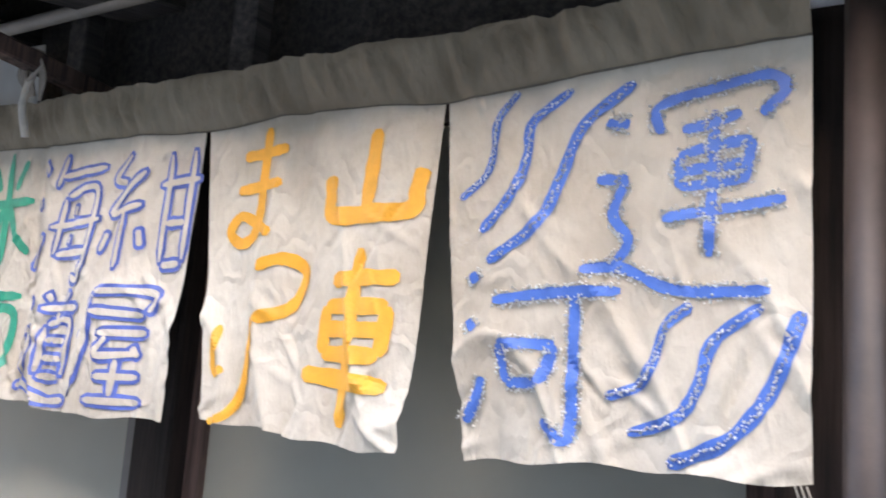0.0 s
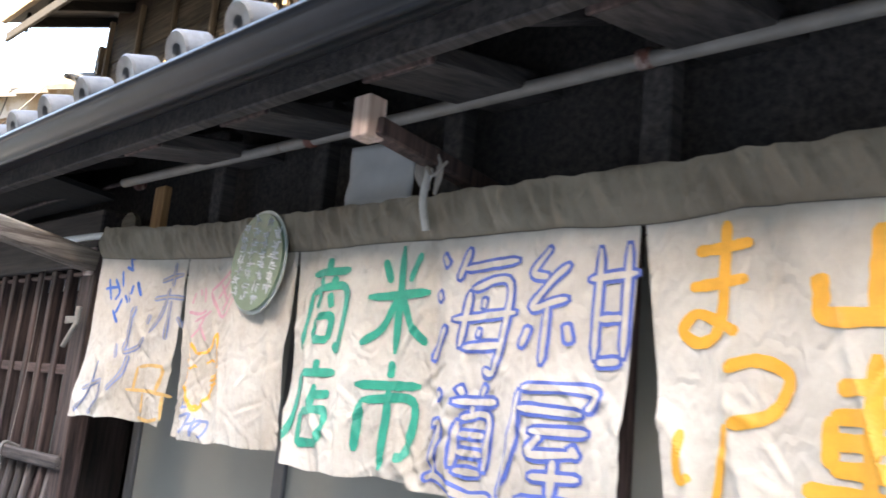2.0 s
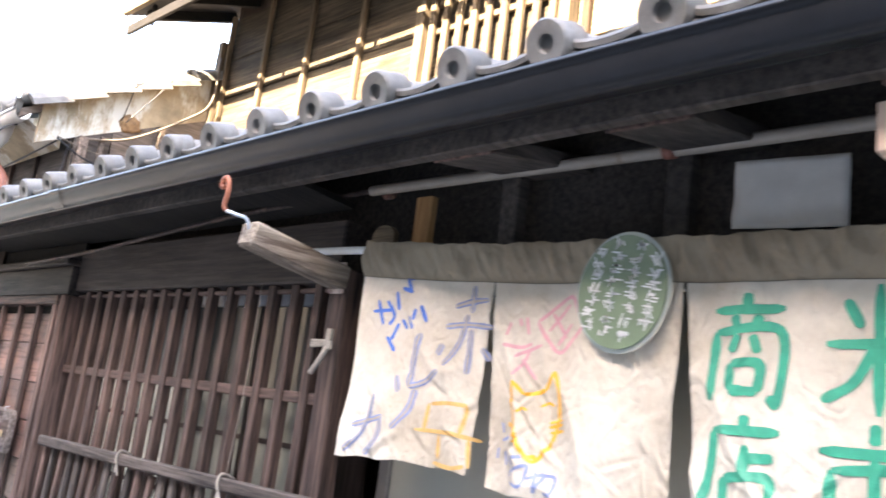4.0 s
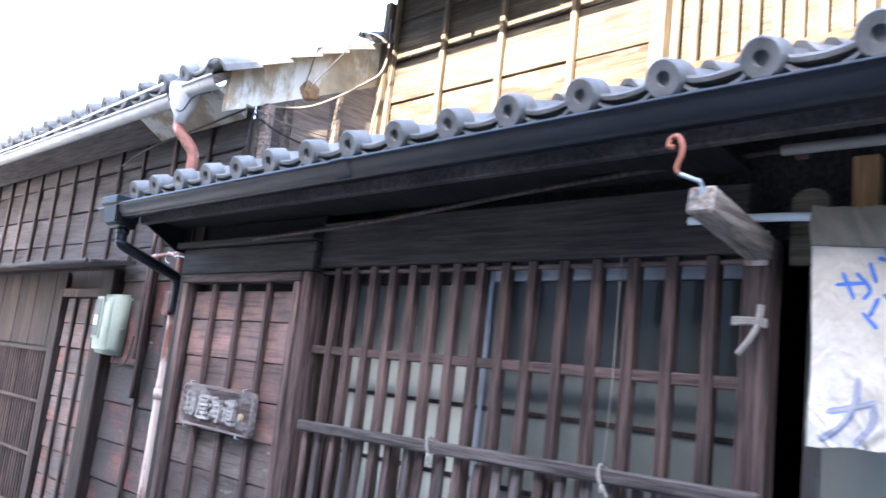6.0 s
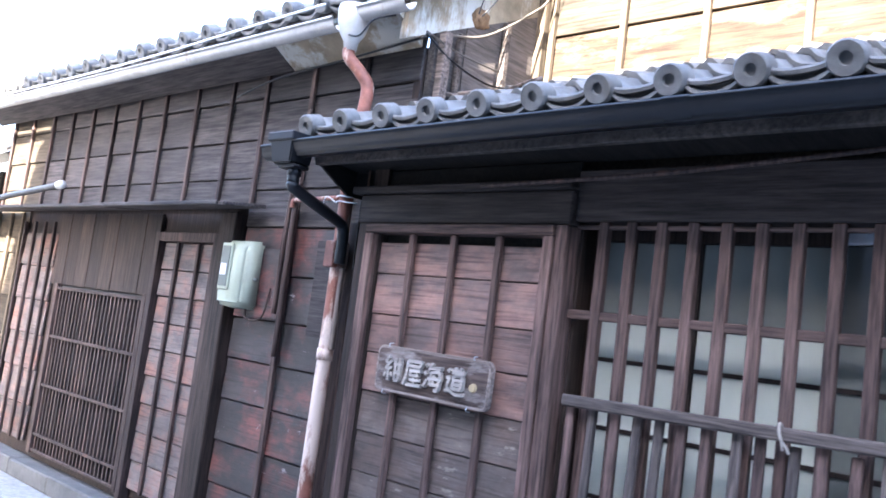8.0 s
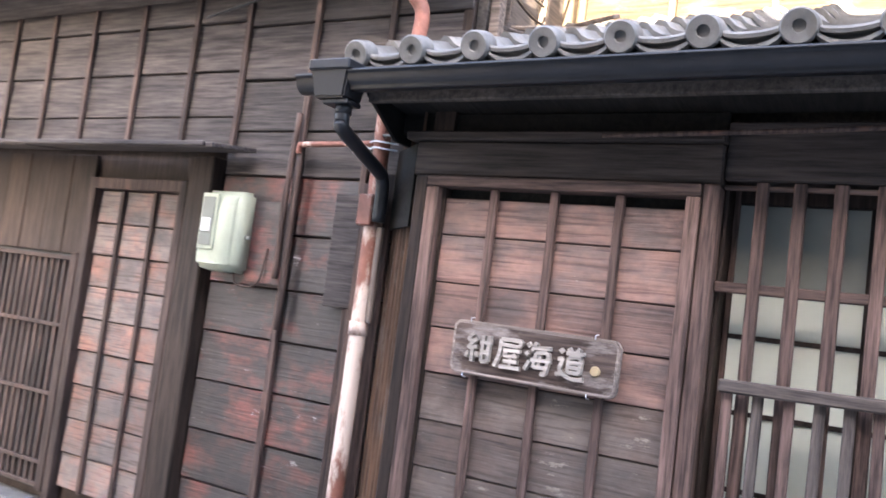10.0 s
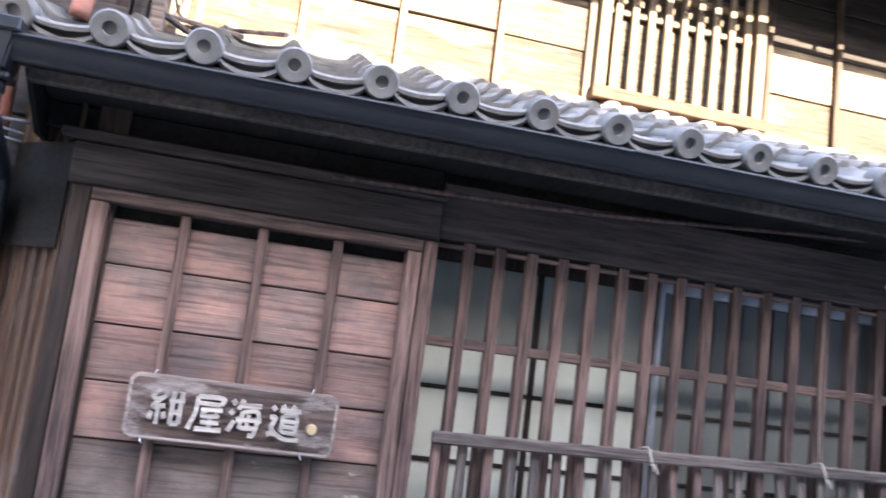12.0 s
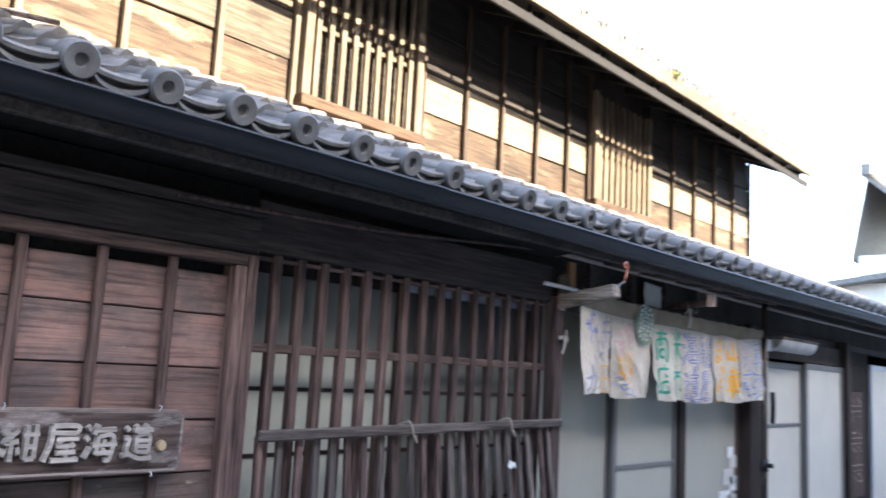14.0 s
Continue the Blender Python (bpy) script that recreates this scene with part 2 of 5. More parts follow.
STITCH = plain("dark_thread", (0.12, 0.1, 0.08), 0.9)


def cloth_material(name, pale, dark):
    m, n, l, b = nodes_of(name)
    f = noise_at(n, l, 3.5, (1, 1, 1), 7, 0.65, False)
    r = ramp(n, [(0.3, dark), (0.68, pale)])
    l.new(f, r.inputs[0])
    s = noise_at(n, l, 9, (1, 1, 1), 8, 0.7, False)
    rs = ramp(n, [(0.62, (1, 1, 1)), (0.75, (0.82, 0.76, 0.66))])
    l.new(s, rs.inputs[0])
    l.new(mix(n, l, "MULTIPLY", 1.0, r.outputs[0], rs.outputs[0]), b.inputs["Base Color"])
    b.inputs["Roughness"].default_value = 0.9
    w = noise_at(n, l, 11, (1.6, 1, 0.55), 7, 0.6, False)
    c = noise_at(n, l, 7.0, (1.2, 1, 0.8), 3, 0.5, False)
    crease = n.new("ShaderNodeMath")
    crease.operation = "PINGPONG"
    crease.inputs[1].default_value = 0.055
    l.new(c, crease.inputs[0])
    total = n.new("ShaderNodeMath")
    total.operation = "MULTIPLY_ADD"
    total.inputs[1].default_value = 3.2
    l.new(crease.outputs[0], total.inputs[0])
    l.new(w, total.inputs[2])
    bump(n, l, b, total.outputs[0], 0.7, 0.016)
    return m


def glass_material():
    m, n, l, b = nodes_of("window_glass")
    clear, gloss, fr, mx = n.new("ShaderNodeBsdfTransparent"), n.new("ShaderNodeBsdfGlossy"), n.new("ShaderNodeFresnel"), n.new("ShaderNodeMixShader")
    clear.inputs[0].default_value = (0.93, 0.96, 0.94, 1)
    gloss.inputs["Roughness"].default_value = 0.03
    fr.inputs["IOR"].default_value = 1.5
    l.new(fr.outputs[0], mx.inputs[0])
    l.new(clear.outputs[0], mx.inputs[1])
    l.new(gloss.outputs[0], mx.inputs[2])
    l.new(mx.outputs[0], n["Material Output"].inputs["Surface"])
    return m


def glitter_material():
    m, n, l, b = nodes_of("silver_glitter")
    v = n.new("ShaderNodeTexVoronoi")
    v.inputs["Scale"].default_value = 330
    g = n.new("ShaderNodeNewGeometry")
    l.new(g.outputs["Position"], v.inputs["Vector"])
    r = ramp(n, [(0.2, (0.42, 0.4, 0.35)), (0.55, (0.98, 0.97, 0.94))])
    l.new(v.outputs["Color"], r.inputs[0])
    l.new(r.outputs[0], b.inputs["Base Color"])
    b.inputs["Metallic"].default_value, b.inputs["Roughness"].default_value = 0.2, 0.3
    bump(n, l, b, v.outputs["Distance"], 1.0, 0.004)
    return m


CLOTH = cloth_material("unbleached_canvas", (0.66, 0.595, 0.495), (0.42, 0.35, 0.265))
# Header canvas: soiled tan, darkened further for the shade under the eaves.
HEADCLOTH = cloth_material("soiled_shaded_canvas", (0.315, 0.255, 0.18), (0.2, 0.15, 0.1))
GLASS, GLITTER = glass_material(), glitter_material()


# ---- shape helpers ----
def world_of(o):
    m = o.matrix_basis.copy()
    return world_of(o.parent) @ o.matrix_parent_inverse @ m if o.parent else m


def under(ob, parent):
    if parent:
        ob.parent = parent
        ob.matrix_parent_inverse = world_of(parent).inverted()
    return ob


def tag_part(ob, label):
    if label:
        tagged(ob, label)
    return ob


def raw(name, verts, faces, mat, parent=None, label="", smooth=False, at=None):
    me = bpy.data.meshes.new(name)
    me.from_pydata(verts, [], faces)
    me.update()
    me.materials.append(mat)
    if smooth:
        me.polygons.foreach_set("use_smooth", [True] * len(me.polygons))
    ob = new(name, me)
    if at is not None:
        ob.matrix_basis = at
    return tag_part(under(ob, parent), label)


def part(name, bm, mat, parent=None, label="", smooth=False, at=None):
    me = bpy.data.meshes.new(name)
    bm.to_mesh(me)
    bm.free()
    me.materials.append(mat)
    if smooth:
        me.polygons.foreach_set("use_smooth", [True] * len(me.polygons))
    ob = new(name, me)
    if at is not None:
        ob.matrix_basis = at
    return tag_part(under(ob, parent), label)


BLOCKS = {}


def block_mesh(w, d, h, c, mat):
    key = (round(w, 3), round(d, 3), round(h, 3), c, mat.name)
    if key not in BLOCKS:
        bm = bmesh.new()
        bmesh.ops.create_cube(bm, size=1)
        bmesh.ops.scale(bm, vec=(w, d, h), verts=bm.verts)
        if c:
            bmesh.ops.bevel(bm, geom=bm.edges[:], offset=min(c, 0.3 * min(w, d, h)), segments=1, affect="EDGES")
        me = bpy.data.meshes.new("block")
        bm.to_mesh(me)
        bm.free()
        me.materials.append(mat)
        BLOCKS[key] = me
    return BLOCKS[key]


def block(name, x0, x1, y0, y1, z0, z1, mat, parent=None, label="", c=0.004, turn=(0, 0, 0)):
    """A squared timber, board or sheet with eased edges."""
    ob = new(name, block_mesh(x1 - x0, y1 - y0, z1 - z0, c, mat))
    ob.matrix_basis = pose((x0 + x1) / 2, (y0 + y1) / 2, (z0 + z1) / 2, *turn)
    return tag_part(under(ob, parent), label)


def base(name, x, y, z, label, category, group="", kind=""):
    ob = new(name)
    ob.empty_display_size = 0.05
    ob.matrix_basis = pose(x, y, z)
    return tagged(ob, label, category, group, kind)


def smooth_line(pts, steps=6):
    pts = [Vector(p) for p in pts]
    ext = [2 * pts[0] - pts[1], *pts, 2 * pts[-1] - pts[-2]]
    out = []
    for i in range(1, len(ext) - 2):
        a, b, c, d = ext[i - 1:i + 3]
        for k in range(steps):
            t = k / steps
            out.append(0.5 * (2 * b + (c - a) * t + (2 * a - 5 * b + 4 * c - d) * t * t + (3 * b - a - 3 * c + d) * t ** 3))
    return out + [pts[-1]]


def tube(name, pts, r, mat, parent=None, label="", sides=10, steps=6, straight=False):
    line = [Vector(p) for p in pts] if straight else smooth_line(pts, steps)
    verts, faces, side = [], [], None
    for i, p in enumerate(line):
        d = (line[min(i + 1, len(line) - 1)] - line[max(i - 1, 0)]).normalized()
        if side is None:
            side = d.orthogonal().normalized()
        side = (side - d * side.dot(d)).normalized()
        up = d.cross(side)
        verts += [p + r * (math.cos(a) * side + math.sin(a) * up) for a in (2 * math.pi * k / sides for k in range(sides))]
    for i in range(len(line) - 1):
        for k in range(sides):
            a, b = i * sides + k, i * sides + (k + 1) % sides
            faces.append((a, b, b + sides, a + sides))
    faces += [tuple(range(sides))[::-1], tuple(range(len(verts) - sides, len(verts)))]
    return raw(name, verts, faces, mat, parent, label, True)


# ---- ground and the closing buildings ----
def build_ground():
    bm = bmesh.new()
    bmesh.ops.create_grid(bm, x_segments=8, y_segments=8, size=600)
    bmesh.ops.translate(bm, vec=(0, 0, -0.15), verts=bm.verts)
    g = part("ground", bm, ASPHALT)
    tagged(g, "pale grey paved lane between old houses", "ground", kind="structure")


def build_opposite(x0, x1):
    h = base("house_opposite", (x0 + x1) / 2, -6.5, -0.15, "plain dark rendered house across the lane", "house", "houses across the lane", "structure")
    block("wall", x0 + 0.1, x1 - 0.1, -9, -4.6, -0.15, 6.35, RENDERWALL, h)
    a, b = x0, x1
    raw("roof", [(a, -4.2, 6.55), (b, -4.2, 6.55), (b, -6.8, 7.6), (a, -6.8, 7.6), (a, -9.4, 6.55), (b, -9.4, 6.55), (a, -4.2, 6.45), (b, -4.2, 6.45), (b, -9.4, 6.45), (a, -9.4, 6.45)],
        [(0, 1, 2, 3), (3, 2, 5, 4), (6, 9, 8, 7), (0, 6, 7, 1), (4, 5, 8, 9), (0, 3, 4, 9, 6), (1, 7, 8, 5, 2)], TILE, h)


build_ground()
build_opposite(-10.1, 30)
build_opposite(-40, -13.0)


# ---- main house: shell ----
W = 1.0           # street face of the ground floor timber
RISE = 0.005      # the eaves climb a little along the street
UP = 2.2          # street face of the upper storey
PITCH = 0.287


def build_shell():
    s = base("wall_front", -1, 1.3, 0, "dark timber front wall of an old shop house", "wall", kind="structure")
    block("wall_top", -6.7, 6.0, 1.2, 1.3, 2.06, 2.62, SOFFIT, s, c=0)
    block("wall_side", -6.7, -6.6, 1.0, 6.0, 0, 2.5, FACADE, s, c=0)
    block("wall_back", -6.7, 6.0, 5.9, 6.0, 0, 4.0, FACADE, s, c=0)
    block("wall_end", 6.0, 6.1, 1.0, 6.0, 0, 2.6, FACADE, s, c=0)
    block("inner_floor", -6.6, 6.0, 1.35, 5.9, 0, 0.2, GREYWOOD, s, c=0)
    c = block("ceiling", -6.6, 6.0, 1.35, 5.9, 2.5, 2.6, SOFFIT, None, c=0)
    tagged(c, "dark board ceiling inside the shop", "ceiling", kind="structure")


build_shell()


# ---- roof tiles ----
def tile_profile(u):
    roll = 0.042 * math.exp(-((u - 0.13) / 0.115) ** 2) + 0.042 * math.exp(-((u - 1.13) / 0.115) ** 2)
    return roll - 0.018 * math.sin(math.pi * min(1, max(0, (u - 0.1) / 0.95)))


def tile_shell(verts, faces, length, drop, thick=0.024, n=12, pitch=PITCH):
    o = len(verts)
    for k in range(2):
        for j in range(2):
            for i in range(n + 1):
                u = i / n * 1.06
                verts.append((u * pitch, j * length, tile_profile(u) - k * thick - j * drop * 0))
    m = n + 1
    for i in range(n):
        a = o + i
        faces += [(a, a + 1, a + 1 + m, a + m), (a + 2 * m, a + 3 * m, a + 3 * m + 1, a + 2 * m + 1), (a, a + 2 * m, a + 2 * m + 1, a + 1), (a + m, a + m + 1, a + 3 * m + 1, a + 3 * m)]
    faces += [(o, o + m, o + 3 * m, o + 2 * m), (o + n, o + 2 * m + n, o + 3 * m + n, o + m + n)]


def eave_front(verts, faces, pitch=PITCH, r=0.06, n=18):
    """The round end disc with its hole, and the hanging apron of an eaves tile, thick enough to show its lip."""
    cx, cz = 0.13 * pitch, tile_profile(0.13) - r + 0.012
    for ring, (rad, y) in enumerate(((r, 0.03), (r, -0.05), (r * 0.9, -0.056), (r * 0.38, -0.053), (r * 0.34, -0.038))):
        for k in range(n):
            a = 2 * math.pi * k / n
            verts.append((cx + rad * math.cos(a), y, cz + rad * math.sin(a)))
    o = len(verts) - 5 * n
    for ring in range(4):
        for k in range(n):
            a, b = o + ring * n + k, o + ring * n + (k + 1) % n
            faces.append((a, b, b + n, a + n))
    faces.append(tuple(range(o + 4 * n, o + 5 * n)))
    o = len(verts)
    m = 9
    lips = ((-0.026, 0.004, 0.0), (-0.032, -0.004, 0.0), (-0.032, -0.016, -0.002), (0.015, -0.017, -0.003), (0.015, -0.018, -0.018),
            (-0.030, -0.019, -0.022), (-0.034, -0.030, -0.028), (-0.026, -0.042, -0.036), (0.0, -0.044, -0.036))
    for y, top, deep in lips:
        for i in range(m):
            u = 0.28 + 0.74 * i / (m - 1)
            sag = math.sin(math.pi * i / (m - 1))
            verts.append((u * pitch, y, tile_profile(u) + top + deep * sag))
    for j in range(len(lips) - 1):
        for i in range(m - 1):
            a = o + j * m + i
            faces.append((a, a + 1, a + m + 1, a + m))


def tile_meshes():
    out = []
    for eave in (False, True):
        verts, faces = [], []
        tile_shell(verts, faces, 0.3, 0)
        if eave:
            eave_front(verts, faces)
        me = bpy.data.meshes.new("roof_tile")
        me.from_pydata(verts, [], faces)
        me.update()
        me.materials.append(TILE)
        me.polygons.foreach_set("use_smooth", [len(p.vertices) == 4 and abs(p.normal.y) < 0.6 for p in me.polygons])
        out.append(me)
    return out


FIELD, EAVE = tile_meshes()


def lay_tiles(roof, x0, cols, y0, z0, slope, rows, rng, climb=0.0, edge=-99):
    for c in range(cols):
        for r in range(rows):
            if x0 + c * PITCH < edge and r > 2:
                continue
            ob = new("roof_tile", EAVE if r == 0 else FIELD)
            run = 0.232 * math.cos(slope)
            x = x0 + c * PITCH
            ob.matrix_basis = pose(x + rng.uniform(-0.004, 0.004), y0 + r * run, z0 + r * 0.232 * math.sin(slope) + rng.uniform(-0.0015, 0.0015) + climb * (x + 6.6),
                                   math.degrees(slope) - 6.5 + rng.uniform(-0.4, 0.4), rng.uniform(-0.4, 0.4), rng.uniform(-0.4, 0.4))
            under(ob, roof)


SLOPE = math.atan(0.43)


def build_lower_roof():
    r = base("eaves_roof", -1, 1.4, 2.4, "grey clay tiled eaves roof over the shop front", "roof", kind="structure")
    x0, x1 = -6.92, 6.4
    for xa, xb, ya, yb in ((-6.92, -6.66, 0.73, 1.2), (-6.655, x1, 0.73, 2.18)):
        d = [(y, 2.37 + (y - 0.73) * 0.43) for y in (ya, yb)]
        raw("roof_deck", [(x, y, z + k + RISE * (x + 6.6)) for x in (xa, xb) for y, z in d for k in (0, -0.05)],
            [(0, 4, 6, 2), (1, 3, 7, 5), (0, 1, 5, 4), (2, 6, 7, 3), (0, 2, 3, 1), (4, 5, 7, 6)], SOFFIT, r)
    block("eaves_board", -6.88, x1, 0.742, 0.78, 2.255, 2.395, SOFFIT, r, turn=(0, -math.degrees(RISE), 0))
    # black boards closing eaves from below, over shutter and lattice, coloured as shade
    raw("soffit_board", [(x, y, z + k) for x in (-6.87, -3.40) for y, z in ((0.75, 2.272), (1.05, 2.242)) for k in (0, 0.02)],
        [(0, 2, 6, 4), (1, 5, 7, 3), (0, 4, 5, 1), (2, 3, 7, 6), (0, 1, 3, 2), (4, 6, 7, 5)], SHADEBLACK, r)
    # Added black strip; only shade lies between lintel and soffit here.
    block("filler_board", -6.87, -5.472, 1.02, 1.04, 2.152, 2.24, SHADEBLACK, r)
    raw("eaves_end", [(x, y, z) for x in (-6.89, -6.872) for y, z in ((0.745, 2.38), (0.745, 2.25), (0.985, 2.11), (1.1, 2.11), (1.1, 2.5))],
        [(0, 1, 2, 3, 4), (9, 8, 7, 6, 5), (0, 5, 6, 1), (1, 6, 7, 2), (2, 7, 8, 3), (3, 8, 9, 4), (4, 9, 5, 0)], SHADEBLACK, r)
    rng = random.Random(4)
    x = x0 + 0.1
    while x < x1:
        ob = block("rafter", x - 0.03, x + 0.03, 0.74, 1.30, -0.04, 0.04, SOFFIT, None)
        ob.matrix_basis = pose(x, 1.08, 2.43 + RISE * (x + 6.6), math.degrees(SLOPE))
        under(ob, r)
        x += 0.455
    return r


LOWER = build_lower_roof()


# ---- main house: upper storey ----
BATTENS = (-6.56, -6.06, -5.55, -5.01, -4.49, -3.36, -2.88, -2.44, -1.97, -1.51, -1.15, -0.03, 0.50, 1.02, 1.55, 2.07, 2.58)
ROWS_UP = (3.0, 3.36, 3.66, 3.96, 4.3)


def upper_window(name, x0, x1, z0, z1):
    w = base(name, (x0 + x1) / 2, UP, z0, "pale slatted timber window of the upper storey", "window", "upper storey windows", "structure")
    block("board_backing", x0, x1, UP - 0.01, UP + 0.01, z0, z1, PALEWOOD, w, c=0)
    for a, b in ((x0 - 0.04, x0 + 0.02), (x1 - 0.02, x1 + 0.04)):
        block("jamb", a, b, UP - 0.09, UP - 0.012, z0 - 0.05, z1 + 0.3, PALEBAT, w)
    block("sill", x0 - 0.06, x1 + 0.06, UP - 0.12, UP - 0.012, z0 - 0.05, z0 + 0.02, SILLWOOD, w, "rain-stained brown timber sill")
    for z in (z0 + 0.5, z0 + 0.66):
        block("rail", x0 + 0.02, x1 - 0.02, UP - 0.045, UP - 0.02, z - 0.02, z + 0.02, PALEBAT, w)
    n = 9
    for i in range(n):
        x = x0 + 0.02 + (x1 - x0 - 0.04) * (i + 0.5) / n
        block("slat", x - 0.019, x + 0.019, UP - 0.075, UP - 0.046, z0 + 0.02, z1 + 0.28, PALEBAT, w)


def build_upper():
    u = base("wall_upper", -2, UP, 3.0, "sunlit pale boarded upper wall with vertical battens", "wall", kind="structure")
    block("wall_core", -6.6, 2.62, UP + 0.02, UP + 0.12, 2.9, 4.5, FACADE, u, c=0)
    block("gable_wall_left", -6.62, -6.52, UP + 0.12, 6, 2.9, 4.6, FACADE, u, c=0)
    block("gable_wall_right", 2.52, 2.62, UP + 0.12, 6, 2.9, 4.6, FACADE, u, c=0)
    rng = random.Random(8)
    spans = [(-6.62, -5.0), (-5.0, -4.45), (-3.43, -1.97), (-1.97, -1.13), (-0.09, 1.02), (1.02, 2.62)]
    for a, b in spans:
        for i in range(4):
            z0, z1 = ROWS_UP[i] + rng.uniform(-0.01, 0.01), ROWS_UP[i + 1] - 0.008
            # Right of -4 the sunlit row is brightened, the shaded rows darkened.
            block("board", a + 0.002, b - 0.002, UP - 0.006 + rng.uniform(0, 0.006), UP + 0.018, z0, z1, SPLASH if i == 0 else PALEWOOD if a < -4 else BRIGHTWOOD if i == 1 else SHADEWOOD, u, c=0.003, turn=(rng.uniform(-1.2, -0.2), 0, 0))
    for a, b in ((-4.45, -3.43), (-1.13, -0.09)):
        block("board", a, b, UP - 0.004, UP + 0.018, 2.95, 3.09, SPLASH, u)
    for x in BATTENS:
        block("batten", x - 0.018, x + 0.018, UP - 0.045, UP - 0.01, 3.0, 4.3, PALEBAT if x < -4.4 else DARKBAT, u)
    upper_window("window_1", -4.42, -3.46, 3.12, 3.85)
    upper_window("window_2", -1.10, -0.12, 3.12, 3.85)


build_upper()


def half_pipe(name, x0, x1, cy, cz, r, mat, parent, lip=0.008, n=12, climb=0.0, ridge=0.0):
    verts, faces = [], []
    prof = [(cy - r * math.cos(a), cz - r * 1.2 * math.sin(a)) for a in (math.pi * k / n for k in range(n + 1))]
    prof = [(cy - r - lip, cz + 0.006), (cy - r - lip, cz - lip)] + prof + [(cy + r - 0.006, cz)] + [(cy - (r - 0.006) * math.cos(a), cz - (r - 0.006) * 1.2 * math.sin(a)) for a in (math.pi * (n - k) / n for k in range(1, n + 1))] + [(cy - r + 0.003, cz + 0.006)]
    if ridge:      # a thin raised line low on the face
        k = 2 + round(n * 0.36)
        (ya, za), (yb, zb) = prof[k], prof[k + 1]
        prof[k + 1:k + 1] = [(ya - ridge * 0.8, za - ridge), (yb - ridge * 0.8, zb - ridge)]
    m = len(prof)
    xs = [x0 + (x1 - x0) * i / 8 for i in range(9)]
    for i, x in enumerate(xs):
        verts += [(x, y, z + 0.003 * math.sin(x * 0.9) + climb * (x + 6.6)) for y, z in prof]
    for i in range(len(xs) - 1):
        for k in range(m):
            a, b = i * m + k, i * m + (k + 1) % m
            faces.append((a, b, b + m, a + m))
    return raw(name, verts, faces, mat, parent, smooth=True)


def build_upper_roof():
    r = base("upper_roof", -2, 3, 4.1, "grey tiled main roof with a bleached eaves board", "roof", kind="structure")
    x0, x1 = -6.95, 2.87
    s = 0.42
    top = [(1.56, 4.2), (5.2, 4.2 + 3.64 * s)]
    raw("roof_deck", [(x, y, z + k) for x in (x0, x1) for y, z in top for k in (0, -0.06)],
        [(0, 4, 6, 2), (1, 3, 7, 5), (0, 1, 5, 4), (2, 6, 7, 3), (0, 2, 3, 1), (4, 5, 7, 6)], SHADEBLACK, r)
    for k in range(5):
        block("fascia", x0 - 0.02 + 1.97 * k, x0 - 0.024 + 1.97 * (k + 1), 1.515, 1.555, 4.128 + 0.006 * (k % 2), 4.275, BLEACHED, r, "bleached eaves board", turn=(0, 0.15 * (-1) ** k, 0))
    block("eaves_lath", x0, x1, 1.56, 1.585, 3.99, 4.062, SHADEBLACK, r)
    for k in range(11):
        block("lath_hanger", x0 + 0.3 + 0.93 * k, x0 + 0.33 + 0.93 * k, 1.586, 1.61, 4.0, 4.15, SHADEBLACK, r)
    x = x0 + 0.15
    while x < x1:
        ob = block("rafter", x - 0.028, x + 0.028, -0.36, 0.36, -0.035, 0.035, SHADEBLACK, None)
        ob.matrix_basis = pose(x, 1.97, 4.275, math.degrees(math.atan(s)))
        under(ob, r)
        x += 0.455
    return r


UPROOF = build_upper_roof()


# ---- main house: board panel bay ----
def build_panel():
    p = base("wooden_shutter", -6.1, W, 0, "red-brown weathered boarded shutter with three battens", "shutter")
    rng = random.Random(3)
    zs = (1.876, 1.718, 1.518, 1.328, 1.14, 0.943, 0.752, 0.55, 0.35, 0.15)
    for a, b in zip(zs, zs[1:]):
        block("board", -6.62, -5.57, W + 0.012, W + 0.034, b + 0.003, a - 0.002, PANEL if a > 1.2 else BAREBOARD, p, "" if a > 1.2 else "bare silvered board with raised grain", c=0.003, turn=(rng.uniform(-2.2, -1.2), 0, rng.uniform(-0.15, 0.15)))
    # Near-black backing: the shadow under the top rail is its colour.
    block("backing", -6.62, -5.57, W + 0.05, W + 0.058, 0.1, 1.95, SHADEBLACK, p, c=0)
    for x in (-6.365, -6.10, -5.835):
        block("batten", x - 0.017, x + 0.017, W - 0.018, W + 0.008, 0.12, 1.915, STILE, p)
    block("stile", -6.675, -6.615, W - 0.04, W + 0.06, 0.1, 1.915, STILE, p)
    block("stile", -5.585, -5.535, W - 0.04, W + 0.06, 0.1, 1.915, STILE, p)
    block("top_rail", -6.675, -5.535, W - 0.042, W + 0.06, 1.917, 1.962, RAIL, p)
    block("bottom_rail", -6.675, -5.535, W - 0.04, W + 0.06, 0.02, 0.098, RAIL, p)


build_panel()


def post(x0, x1, y0, y1, z1, label="dark weathered timber post of the shop front", mat=FACADE):
    t = block("timber_post", x0, x1, y0, y1, 0, z1, mat, None, c=0.006)
    tagged(t, label, "post", "posts of the shop front", "structure")


